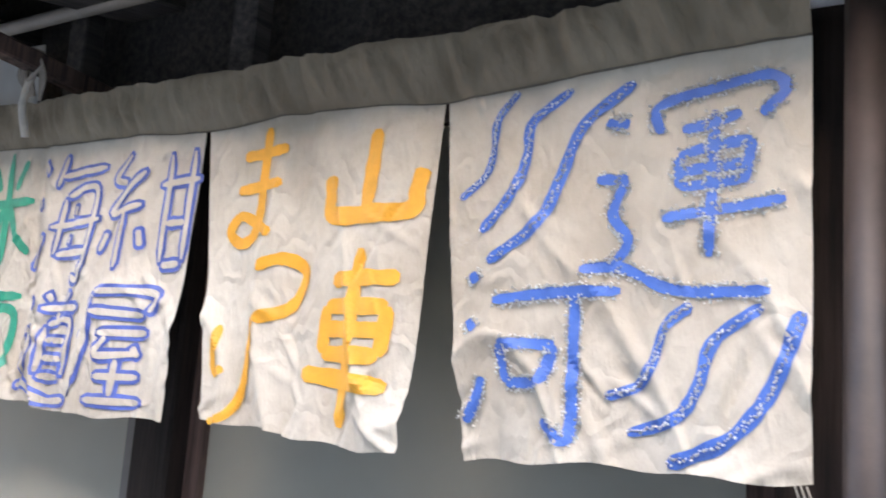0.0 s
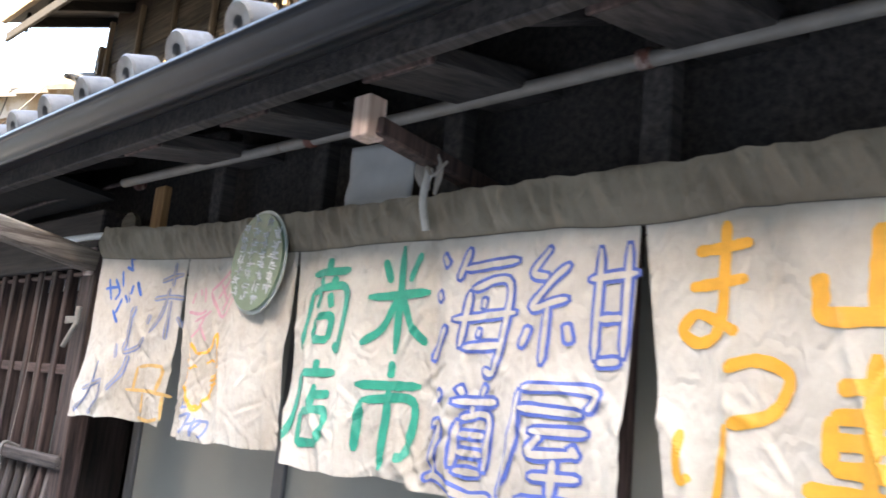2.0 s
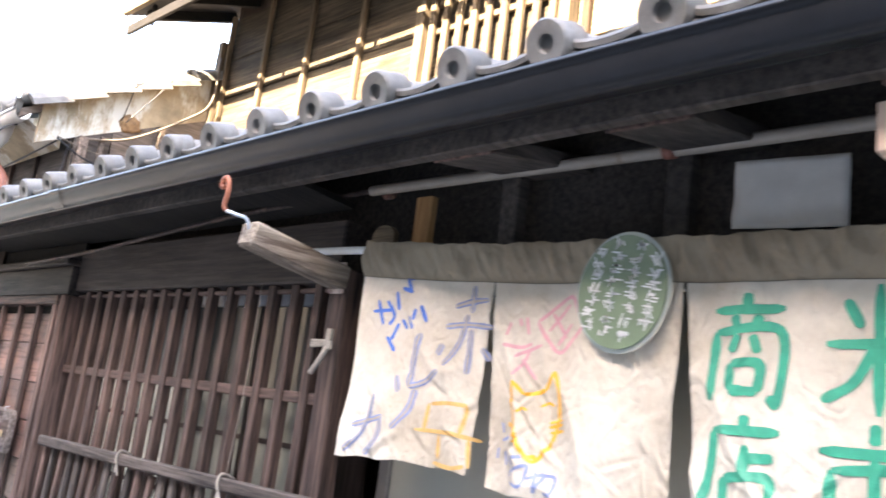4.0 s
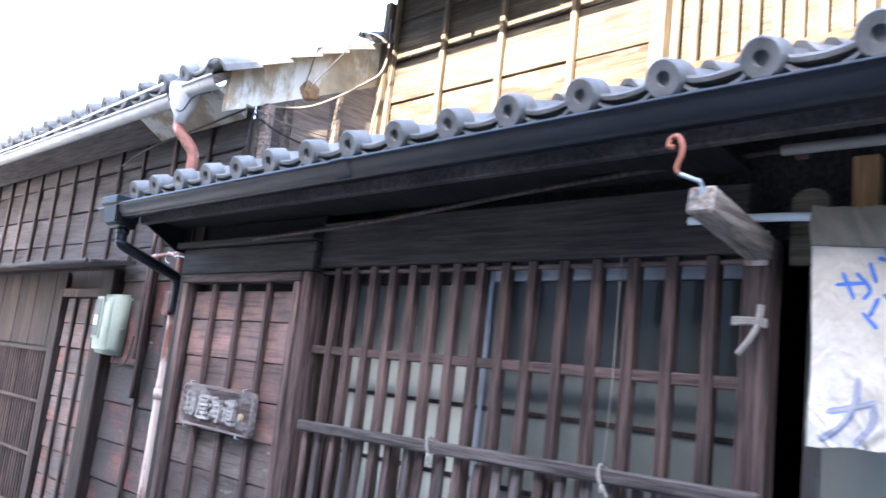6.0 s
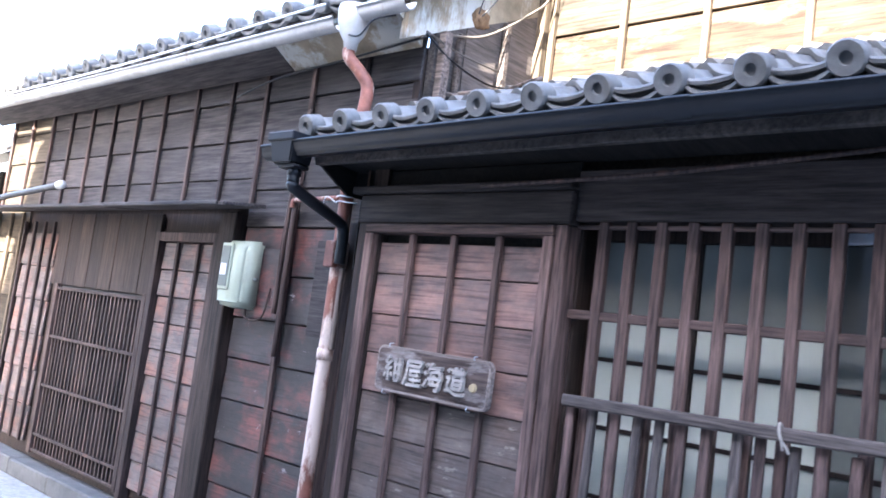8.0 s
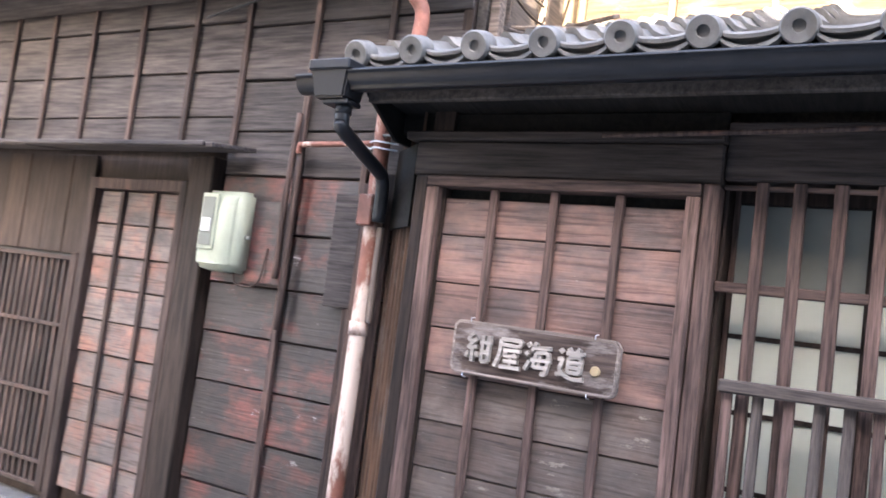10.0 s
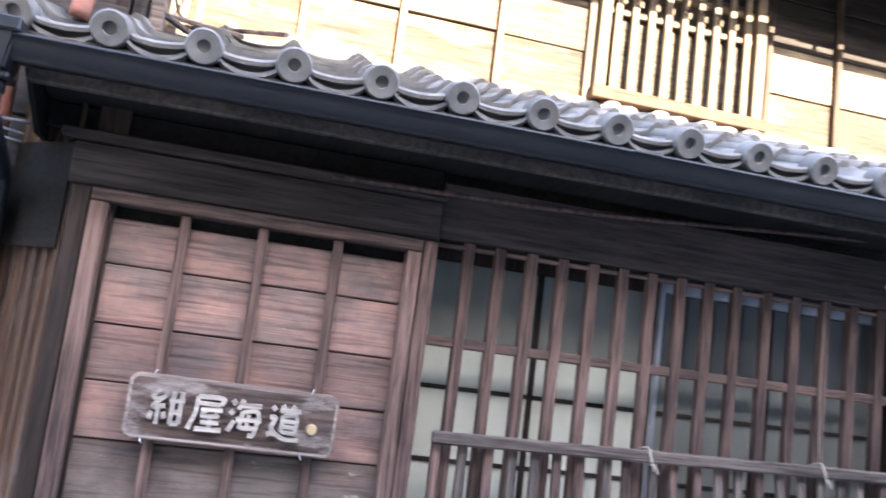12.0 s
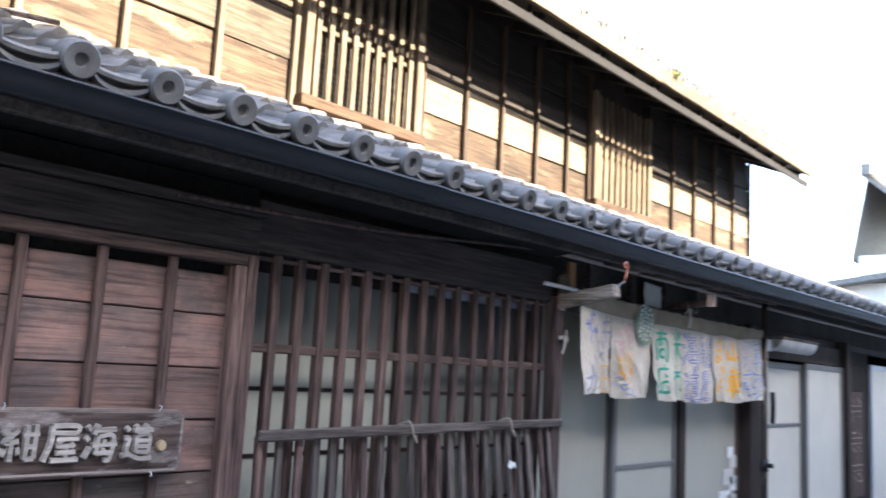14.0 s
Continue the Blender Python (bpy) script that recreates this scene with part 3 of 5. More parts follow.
def build_frame():
    post(-6.74, -6.678, W - 0.03, W + 0.12, 1.964)
    post(-5.532, -5.475, W - 0.03, W + 0.12, 1.964, mat=STILE)
    post(-3.38, -3.29, 0.98, 1.05, 2.02, "red-brown weathered timber post beside the curtain", STILE)
    post(-1.42, -1.31, 1.14, 1.26, 2.1)
    post(-0.185, 0.1, 1.08, 1.2, 2.1)
    post(2.42, 2.56, 1.02, 1.18, 2.1)
    for name, a, b, y0, y1, z0, z1 in (("lintel", -6.76, -5.472, W - 0.02, W + 0.14, 1.966, 2.112), ("lintel_lip", -6.80, -5.465, W - 0.055, W + 0.1, 2.114, 2.15),
                                       ("head_beam", -5.47, -3.38, 1.01, 1.14, 1.988, 2.2), ("head_beam", -3.29, 6, 1.14, 1.26, 2.02, 2.1)):
        t = block(name, a, b, y0, y1, z0, z1, BEAM, None, c=0.006)
        tagged(t, "dark weathered timber beam over the shop front", "beam", "", "structure")


build_frame()


def build_lattice():
    l = base("lattice_window", -4.4, 1.04, 1.3, "dark timber lattice over a sliding window", "window lattice")
    rng = random.Random(6)
    for i in range(15):
        x = -5.342 + i * 0.1277 if i < 10 else -4.053 + (i - 10) * 0.14
        block("slat", x - 0.021 + rng.uniform(-0.002, 0.002), x + 0.021, 1.024, 1.062, 0.35, 1.987, STILE, l, c=0.004, turn=(0, rng.uniform(-0.25, 0.25), 0))
    block("cross_rail", -5.473, -3.385, 1.032, 1.056, 1.588, 1.626, RAIL, l)
    block("cross_rail", -5.473, -3.385, 1.032, 1.056, 0.7, 0.74, RAIL, l)
    block("head_rail", -5.473, -3.385, 1.035, 1.06, 1.958, 1.974, RAIL, l)
    block("sill", -5.473, -3.385, 0.99, 1.25, 0.27, 0.35, BEAM, l)
    block("jamb", -5.473, -5.458, 1.064, 1.25, 0.35, 1.985, FACADE, l)
    block("jamb", -3.40, -3.385, 1.064, 1.25, 0.35, 1.985, FACADE, l)
    wdw = base("sliding_window", -4.4, 1.2, 0.35, "sliding window with milky lower panes and dim upper panes behind the lattice", "window")
    bands = (0.39, 0.625, 0.89, 1.165, 1.44, 1.61, 1.93)
    for a, b, y, mid in ((-5.456, -4.462, 1.18, (-4.987,)), (-4.484, -3.40, 1.135, (-3.96,))):
        edges = (a + 0.02, *mid, b - 0.03)
        for xa, xb in zip(edges, edges[1:]):
            for za, zb in zip(bands, bands[1:]):
                block("pane", xa + 0.002, xb - 0.002, y, y + 0.005, za + 0.004, zb - 0.004, (DIM if b < -4.4 else NIGHT) if za > 1.6 else (MILK if b < -4.4 else DULL), wdw, c=0)
        block("frame_stile", a, a + 0.022, y - 0.012, y + 0.016, 0.36, 1.985, ALU if a > -5 else STILE, wdw)
        block("frame_stile", b - 0.03, b, y - 0.012, y + 0.016, 0.36, 1.985, STILE, wdw)
        block("top_rail", a + 0.022, b - 0.03, y - 0.012, y + 0.016, 1.93, 1.985, ALU if a > -5 else FACADE, wdw)
        for x in mid:
            block("mullion", x - 0.011, x + 0.011, y - 0.012, y + 0.014, 0.36, 1.93, FACADE, wdw, c=0.002)
        for z in bands[:5]:
            block("muntin", a + 0.022, b - 0.03, y - 0.008, y + 0.01, z - 0.009, z + 0.009, FACADE, wdw, c=0.002)
    # Added dark sheet stands for the unlit room behind the window.
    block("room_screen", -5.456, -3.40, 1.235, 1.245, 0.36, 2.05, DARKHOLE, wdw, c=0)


def build_footing():
    f = base("stone_footing", -3, 1.2, -0.15, "grey stone footing under the timber fronts", "footing", kind="structure")
    rng = random.Random(31)
    x = -12.4
    while x < 6.0:
        w = rng.uniform(0.7, 1.1)
        y = 1.12 if x < -6.75 else 0.9
        block("stone", x, min(x + w, 6.1) - 0.006, y, 1.5, -0.15, -0.01 + rng.uniform(-0.006, 0.006), FOOTING, f, c=0.012)
        x += w


FOOTING = plain("footing_stone", (0.09, 0.085, 0.08), 0.9, 0, 0.25, 10, 0.004)
build_footing()


build_lattice()


def build_low_fence():
    f = base("slat_fence", -4.4, 0.9, 0, "silvered timber slat fence leaning against the lattice", "fence")
    rng = random.Random(12)
    block("top_rail", -5.412, -3.295, 0.962, 0.986, 1.257, 1.304, GREYWOOD, f, c=0.008, turn=(0, -0.85, 0))
    block("mid_rail", -5.40, -3.34, 0.95, 0.97, 0.62, 0.66, GREYWOOD, f)
    for i in range(22):
        x = -5.378 + i * 0.0945 + rng.uniform(-0.006, 0.006)
        lean = 1 + 7 * i / 21
        top = 1.275 + 0.0145 * (x + 4.35) + rng.uniform(-0.03, 0.02)
        ob = block("slat", -0.018, 0.018, -0.010, 0.010, -0.71, 0.71, GREYSLAT if rng.random() < 0.45 else STILE, None)
        ob.matrix_basis = pose(x + 0.012 * i / 21, 1.002 - 0.70 * math.sin(radians(lean)), top - 0.71, -lean, rng.uniform(-0.8, 0.8) - 1.2 * i / 21, 0)
        under(ob, f)


build_low_fence()


# ---- gutter ----
def build_gutter():
    g = base("rain_gutter", -1, 0.6, 2.3, "black plastic half-round gutter with a box outlet and downpipe", "gutter")
    half_pipe("trough", -6.90, 6.4, 0.668, 2.314, 0.06, GUTTER, g, climb=0.0058, ridge=0.004)
    for x in (-4.86, -0.55, 3.4):
        half_pipe("joint_sleeve", x - 0.05, x + 0.05, 0.668, 2.315, 0.0635, GUTTER, g, climb=0.0058)
    bm = bmesh.new()
    lower = [bm.verts.new((x, y, 2.205)) for x, y in ((-7.062, 0.612), (-6.912, 0.612), (-6.912, 0.74), (-7.062, 0.74))]
    upper = [bm.verts.new((x, y, 2.325)) for x, y in ((-7.082, 0.598), (-6.892, 0.598), (-6.892, 0.752), (-7.082, 0.752))]
    bm.faces.new(lower[::-1])
    bm.faces.new(upper)
    for k in range(4):
        bm.faces.new((lower[k], lower[(k + 1) % 4], upper[(k + 1) % 4], upper[k]))
    bmesh.ops.bevel(bm, geom=bm.edges[:], offset=0.008, segments=2, affect="EDGES")
    part("outlet_box", bm, GUTTER, g)
    block("box_rim", -7.092, -6.882, 0.588, 0.762, 2.318, 2.362, GUTTER, g, c=0.006)
    block("box_foot", -7.03, -6.90, 0.63, 0.73, 2.185, 2.204, GUTTER, g, c=0.004)
    half_pipe("end_stub", -7.17, -7.08, 0.668, 2.30, 0.055, GUTTER, g)
    tube("downpipe", [(-6.95, 0.68, 2.19), (-6.95, 0.68, 2.12), (-6.952, 0.71, 2.085), (-6.978, 1.02, 1.985), (-6.984, 1.07, 1.955), (-6.986, 1.085, 1.9), (-6.986, 1.085, 1.76)], 0.031, GUTTER, g, sides=14)
    tube("pipe_collar", [(-6.95, 0.68, 2.19), (-6.95, 0.68, 2.15)], 0.036, GUTTER, g, sides=14, straight=True)


build_gutter()


def build_ribs():
    s = base("ribbed_return", -6.8, 1.05, 0, "rusty ribbed sheet closing the gap beside the shutter", "cladding", kind="structure")
    def slant(x):
        return 1.005 + 0.86 * (-6.745 - x)

    verts, faces, n = [], [], 40
    for i in range(n + 1):
        x = -6.985 + 0.24 * i / n
        y = slant(x) + 0.012 * math.sin(i / n * 2 * math.pi * 6)
        verts += [(x, y, 0), (x, y, 2.3), (x, y + 0.004, 0), (x, y + 0.004, 2.3)]
    for i in range(n):
        a = 4 * i
        faces += [(a, a + 4, a + 5, a + 1), (a + 2, a + 3, a + 7, a + 6)]
    raw("sheet", verts, faces, RIBS, s, smooth=True)
    # Added black board stands for the shade at the top of the sheet.
    raw("head_board", [(x, slant(x) - d, z) for x in (-6.98, -6.76) for d in (0.016, 0.034) for z in (1.74, 2.105)],
        [(0, 4, 5, 1), (2, 3, 7, 6), (0, 2, 6, 4), (1, 5, 7, 3), (0, 1, 3, 2), (4, 6, 7, 5)], SHADEBLACK, s, "black board added as shade over the ribbed sheet")
    block("side_batten", -7.145, -7.105, 1.16, 1.2, 0, 1.95, STILE, s)
    block("side_board", -7.10, -6.99, 1.19, 1.205, 0, 2.0, NEIGHBAT, s)
    block("pipe_board", -7.0, -6.97, 1.10, 1.125, 1.30, 1.74, GREYSLAT, s)


build_ribs()


# ---- neighbouring house ----
NW = 1.25


def build_neighbour():
    h = base("wall_neighbour", -9.5, NW, 0, "tar-black and red peeling boarded wall of the neighbouring house", "wall", kind="structure")
    block("wall_core", -12.4, -6.72, NW + 0.03, NW + 0.13, 0, 3.0, FACADE, h, c=0)
    block("wall_end", -12.4, -12.3, NW + 0.13, 6, 0, 3.3, FACADE, h, c=0)
    rng = random.Random(21)

    def boards(a, b, zs, mat, y=NW):
        for z0, z1 in zip(zs, zs[1:]):
            block("board", a, b, y + rng.uniform(-0.004, 0.004), y + 0.02, z0 + 0.005, z1 - 0.003, mat, h, c=0.004, turn=(-2.2, 0, rng.uniform(-0.1, 0.1)))

    # Paler wood at the far end: the sunlight there is put into the boards.
    boards(-12.35, -11.42, (2.1, 2.3, 2.56, 2.84, 3.1), PALEWOOD)
    boards(-11.42, -10.2, (2.1, 2.3, 2.56, 2.84, 3.1), NEIGHUP)
    boards(-10.2, -8.14, (2.1, 2.3, 2.56, 2.84, 3.1), NEIGHUP)
    boards(-8.14, -6.72, (1.98, 2.22, 2.5, 2.8, 3.1), NEIGHUP)
    boards(-8.14, -6.72, (0.1, 0.36, 0.62, 0.88, 1.14, 1.4, 1.68, 1.98), NEIGH)
    for x in (-12.3, -11.85, -11.4, -11.0, -10.6, -10.2, -9.8, -9.4, -8.95, -8.5, -8.1, -7.62, -7.15):
        block("batten", x - 0.018, x + 0.018, NW - 0.03, NW - 0.005, 2.12 if x < -8.2 else 2.1, 3.0, NEIGHBAT, h)
    for x in (-7.62, -7.2):
        block("batten", x - 0.02, x + 0.02, NW - 0.032, NW - 0.005, 0.1, 2.095, NEIGHBAT, h)
    # panelled bay beside the door
    boards(-9.12, -8.36, (0.1, 0.3, 0.5, 0.7, 0.9, 1.09, 1.28, 1.47, 1.66, 1.86), BAY)
    for x in (-8.9, -8.63):
        block("batten", x - 0.015, x + 0.015, NW - 0.028, NW - 0.005, 0.1, 1.86, NEIGHBAT, h)
    for x in (-9.15, -8.39):
        block("frame_post", x - 0.03, x + 0.03, NW - 0.05, NW + 0.03, 0, 1.93, NEIGHBAT, h)
    block("frame_head", -9.18, -8.36, NW - 0.048, NW + 0.03, 1.865, 1.93, NEIGHBAT, h)
    block("dark_post", -8.34, -8.16, NW - 0.07, NW + 0.03, 0, 2.07, FACADE, h, c=0.008)
    for i in range(8):
        block("transom_board", -10.9 + 0.213 * i, -10.69 + 0.213 * i, NW - 0.012 + 0.003 * (i % 2), NW + 0.02, 1.46, 2.07, FACADE, h)
    boards(-11.62, -10.95, (0.1, 0.4, 0.7, 1.0, 1.3, 1.6, 1.9), BAY)
    for x in (-11.64, -11.42, -11.2, -11.0):
        block("batten", x - 0.015, x + 0.015, NW - 0.03, NW - 0.005, 0.1, 2.0, NEIGHBAT, h)
    # Lower boards of the sunlit end, lightened with the same pale wood.
    boards(-12.35, -11.65, (0.1, 0.5, 0.9, 1.3, 1.7, 2.1), PALEWOOD)
    for x in (-12.3, -12.0, -11.72):
        block("batten", x - 0.02, x + 0.02, NW - 0.03, NW - 0.005, 0.1, 2.08, PALEBAT, h)
    d = base("door_1", -10.0, NW, 0, "dark slatted timber sliding door", "door", kind="structure")
    # Dark backing colour stands for the darkness between the door slats.
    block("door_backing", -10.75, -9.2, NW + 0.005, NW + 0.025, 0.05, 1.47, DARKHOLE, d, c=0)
    for x in (-10.73, -9.235):
        block("door_stile", x - 0.03, x + 0.03, NW - 0.04, NW + 0.004, 0.05, 1.47, NEIGHBAT, d)
    for z in (0.08, 0.21, 0.615, 1.023, 1.43):
        block("door_rail", -10.7, -9.265, NW - 0.034, NW - 0.016, z - 0.012, z + 0.012, NEIGHBAT, d)
    for i in range(24):
        x = -10.68 + i * 1.4 / 23
        block("door_slat", x - 0.011, x + 0.011, NW - 0.015, NW + 0.003, 0.08, 1.44, NEIGHBAT, d, c=0.002)
    # board canopy
    c = base("board_canopy", -10, 1.05, 2.08, "thin weathered plank canopy over the door", "canopy")
    for a, b in ((-12.65, -11.0), (-10.995, -9.4), (-9.395, -7.9)):
        block("plank", a, b, 0.9, NW - 0.035, 2.075, 2.1, NEIGHUP, c, c=0.004, turn=(7, 0.3 * math.sin(a), 0))
    block("edge_strip", -12.6, -7.95, 0.885, 0.9, 2.06, 2.085, NEIGHUP, c)
    t = tube("loose_drainpipe", [(-12.75, 0.95, 2.02), (-11.8, 1.0, 2.17), (-10.6, 1.05, 2.28)], 0.027, ZINC)
    tube("pipe_end", [(-10.63, 1.049, 2.277), (-10.56, 1.052, 2.284)], 0.036, PAPER, t, "pale pipe collar", straight=True)
    tagged(t, "loose grey drainpipe lying on the plank canopy", "pipe")


build_neighbour()


def build_neighbour_roof():
    r = base("neighbour_roof", -9.5, 1.6, 3.1, "grey tiled low eaves roof of the neighbouring house", "roof", kind="structure")
    raw("roof_deck", [(x, y, z + k) for x in (-12.9, -6.66) for y, z in ((0.93, 3.15), (4.5, 5.15)) for k in (0, -0.05)],
        [(0, 4, 6, 2), (1, 3, 7, 5), (0, 1, 5, 4), (2, 6, 7, 3), (0, 2, 3, 1), (4, 5, 7, 6)], SOFFIT, r)
    for a, b, m in ((-12.6, -7.8, NEIGHUP), (-7.795, -6.69, PLASTER)):
        raw("boxed_soffit", [(a, 0.98, 3.1), (b, 0.98, 3.1), (b, 1.2, 2.97), (a, 1.2, 2.97), (a, 1.2, 3.2), (b, 1.2, 3.2)],
            [(0, 1, 2, 3), (0, 3, 4), (1, 5, 2), (2, 5, 4, 3), (0, 4, 5, 1)], m, r)
    g = base("neighbour_gutter", -10, 0.9, 3.05, "white zinc half-round gutter with a funnel outlet", "gutter")
    half_pipe("trough", -12.7, -7.03, 0.89, 3.06, 0.05, GUTTERW, g)
    half_pipe("trough", -6.85, -6.5, 0.89, 3.085, 0.05, GUTTERW, g)
    verts, faces, n = [], [], 16
    for rad, z in ((0.085, 3.11), (0.09, 3.09), (0.085, 3.03), (0.07, 2.97), (0.04, 2.92), (0.034, 2.87)):
        verts += [(-6.91 + rad * math.cos(2 * math.pi * k / n), 0.89 + rad * math.sin(2 * math.pi * k / n), z) for k in range(n)]
    for j in range(5):
        for k in range(n):
            a, b = j * n + k, j * n + (k + 1) % n
            faces.append((a, b, b + n, a + n))
    faces += [tuple(range(n))[::-1], tuple(range(5 * n, 6 * n))]
    raw("funnel", verts, faces, GUTTERW, g, smooth=True)
    tube("white_upright", [(-6.94, 0.93, 3.1), (-6.94, 0.93, 3.42)], 0.04, GUTTERW, g, straight=True)
    tube("red_downpipe", [(-6.91, 0.89, 2.9), (-6.91, 0.89, 2.84), (-6.85, 0.93, 2.76), (-6.81, 0.96, 2.68), (-6.82, 0.96, 2.52)], 0.034, RUST, g, "peeling red downpipe", 12)
    p = base("red_downpipe_low", -7.045, 1.12, -0.15, "rusty red and cream peeling downpipe beside the shutter", "pipe")
    tube("pipe", [(-7.05, 1.12, 2.42), (-7.045, 1.125, 1.9), (-7.04, 1.12, 1.3), (-7.055, 1.12, -0.15)], 0.039, PEELING, p, sides=14)
    block("pipe_box", -7.095, -7.015, 1.06, 1.17, 1.74, 1.885, PEELING, p, "square sleeve of peeling red wood", c=0.006)
    tube("pipe_sleeve", [(-7.041, 1.12, 1.3), (-7.041, 1.12, 1.24)], 0.045, PEELING, p, sides=14, straight=True)
    # plastered gable end above the lower roof of the main house
    q = base("wall_gable", -6.68, 1.7, 3.0, "cream plastered gable end with flaking patches over dark boards", "wall", kind="structure")

    def sheet(name, x, y0, y1, lo, hi, mat, rise0, rise1):
        raw(name, [(x + k, y, z) for k in (0, -0.05) for y, z in ((y0, lo), (y1, lo + rise0 * (y1 - y0)), (y1, hi + rise1 * (y1 - y0)), (y0, hi))],
            [(0, 1, 2, 3), (7, 6, 5, 4), (0, 4, 5, 1), (1, 5, 6, 2), (2, 6, 7, 3), (3, 7, 4, 0)], mat, q)

    sheet("plaster", -6.655, 1.04, 2.3, 2.96, 3.235, PLASTER, 0.48, 0.535)
    sheet("plaster_core", -6.72, 1.25, 6, 0.2, 2.95, FACADE, 0, 0.5)
    for i, (a, b) in enumerate(((1.27, 1.5), (1.505, 1.78), (1.785, 2.2))):
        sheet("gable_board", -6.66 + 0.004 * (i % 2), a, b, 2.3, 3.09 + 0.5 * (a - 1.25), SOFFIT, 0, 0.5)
    block("verge_post", -6.65, -6.60, 1.28, 1.34, 2.5, 3.08, GREYWOOD, q)
    block("verge_post", -6.65, -6.62, 1.42, 1.45, 2.6, 3.12, GREYWOOD, q)
    block("verge_post", -6.65, -6.61, 1.8, 1.84, 2.75, 3.32, GREYWOOD, q)
    block("corner_post", -6.66, -6.6, 2.13, 2.19, 2.8, 4.1, PALEBAT, q)
    rng = random.Random(21)
    for k in range(6):
        y = 1.06 + 0.205 * k
        verts, faces, n = [], [], 8
        for yy in (-0.125, 0.125):
            for rad in (0.1, 0.078):
                verts += [(-0.02 + 1.3 * rad * math.cos(a), yy, rad * math.sin(a) - 0.04) for a in (math.pi * i / n for i in range(n + 1))]
        m = n + 1
        for i in range(n):
            faces += [(i, i + 1, 2 * m + i + 1, 2 * m + i), (m + i + 1, m + i, 3 * m + i, 3 * m + i + 1), (i + 1, i, m + i, m + i + 1), (2 * m + i, 2 * m + i + 1, 3 * m + i + 1, 3 * m + i)]
        faces += [(0, 2 * m, 3 * m, m), (n, m + n, 3 * m + n, 2 * m + n)]
        raw("verge_tile", verts, faces, TILE, q, at=pose(-6.67 + rng.uniform(-0.008, 0.008), y, 3.245 + 0.535 * (y - 1.04), 23 + rng.uniform(-2, 2), rng.uniform(-3, 3), rng.uniform(-2, 2)))


build_neighbour_roof()


def build_meter():
    m = base("meter_box", -7.9, 1.12, 1.5, "grey-green electric meter box with a small window", "meter box")
    bm = bmesh.new()
    prof = [(0, 0), (0.14, 0.02), (0.15, 0.06), (0.15, 0.36), (0.12, 0.42), (0, 0.43)]
    a = [bm.verts.new((-8.1, NW - 0.03 - y, 1.45 + z)) for y, z in prof]
    b = [bm.verts.new((-7.84, NW - 0.03 - y, 1.45 + z)) for y, z in prof]
    bm.faces.new(a)
    bm.faces.new(b[::-1])
    for i in range(6):
        bm.faces.new((a[i], b[i], b[(i + 1) % 6], a[(i + 1) % 6]))
    bmesh.ops.recalc_face_normals(bm, faces=bm.faces)
    bmesh.ops.bevel(bm, geom=bm.edges[:], offset=0.022, segments=3, affect="EDGES")
    part("case", bm, METER, m, smooth=True)
    block("window_rim", -8.075, -7.965, 1.058, 1.072, 1.56, 1.85, METER, m)
    block("window_pane", -8.062, -7.978, 1.052, 1.0575, 1.58, 1.83, DULL, m)
    block("dial", -8.05, -7.99, 1.046, 1.0515, 1.65, 1.72, PAPER, m)
    tube("latch", [(-7.838, 1.16, 1.64), (-7.815, 1.16, 1.64)], 0.012, GREYBLIND, m, straight=True)
    block("plank_patch", -7.33, -7.08, NW - 0.05, NW - 0.033, 1.35, 1.9, NEIGHUP, m)
    block("back_board", -7.86, -7.62, NW - 0.045, NW - 0.034, 1.42, 1.84, NEIGH, m)
    tube("conduit", [(-7.64, 1.19, 1.45), (-7.64, 1.19, 1.9), (-7.62, 1.19, 2.3)], 0.016, NEIGHBAT, m)
    tube("loop_cable", [(-7.9, 1.17, 1.46), (-7.85, 1.15, 1.40), (-7.74, 1.18, 1.42), (-7.72, 1.2, 1.6)], 0.006, NEIGHBAT, m)
    t = tube("drop_conduit", [(-7.58, 1.19, 1.2), (-7.58, 1.19, 1.7), (-7.58, 1.19, 2.12)], 0.018, NEIGHBAT)
    tagged(t, "tarred vertical conduit on the black boards", "pipe")
    c = tube("red_conduit", [(-7.58, 1.17, 2.09), (-7.578, 1.17, 2.125), (-7.55, 1.17, 2.135), (-7.3, 1.15, 2.135), (-7.08, 1.12, 2.132)], 0.014, RUST)
    tagged(c, "thin rusty red conduit on the tarred boards", "pipe")


build_meter()


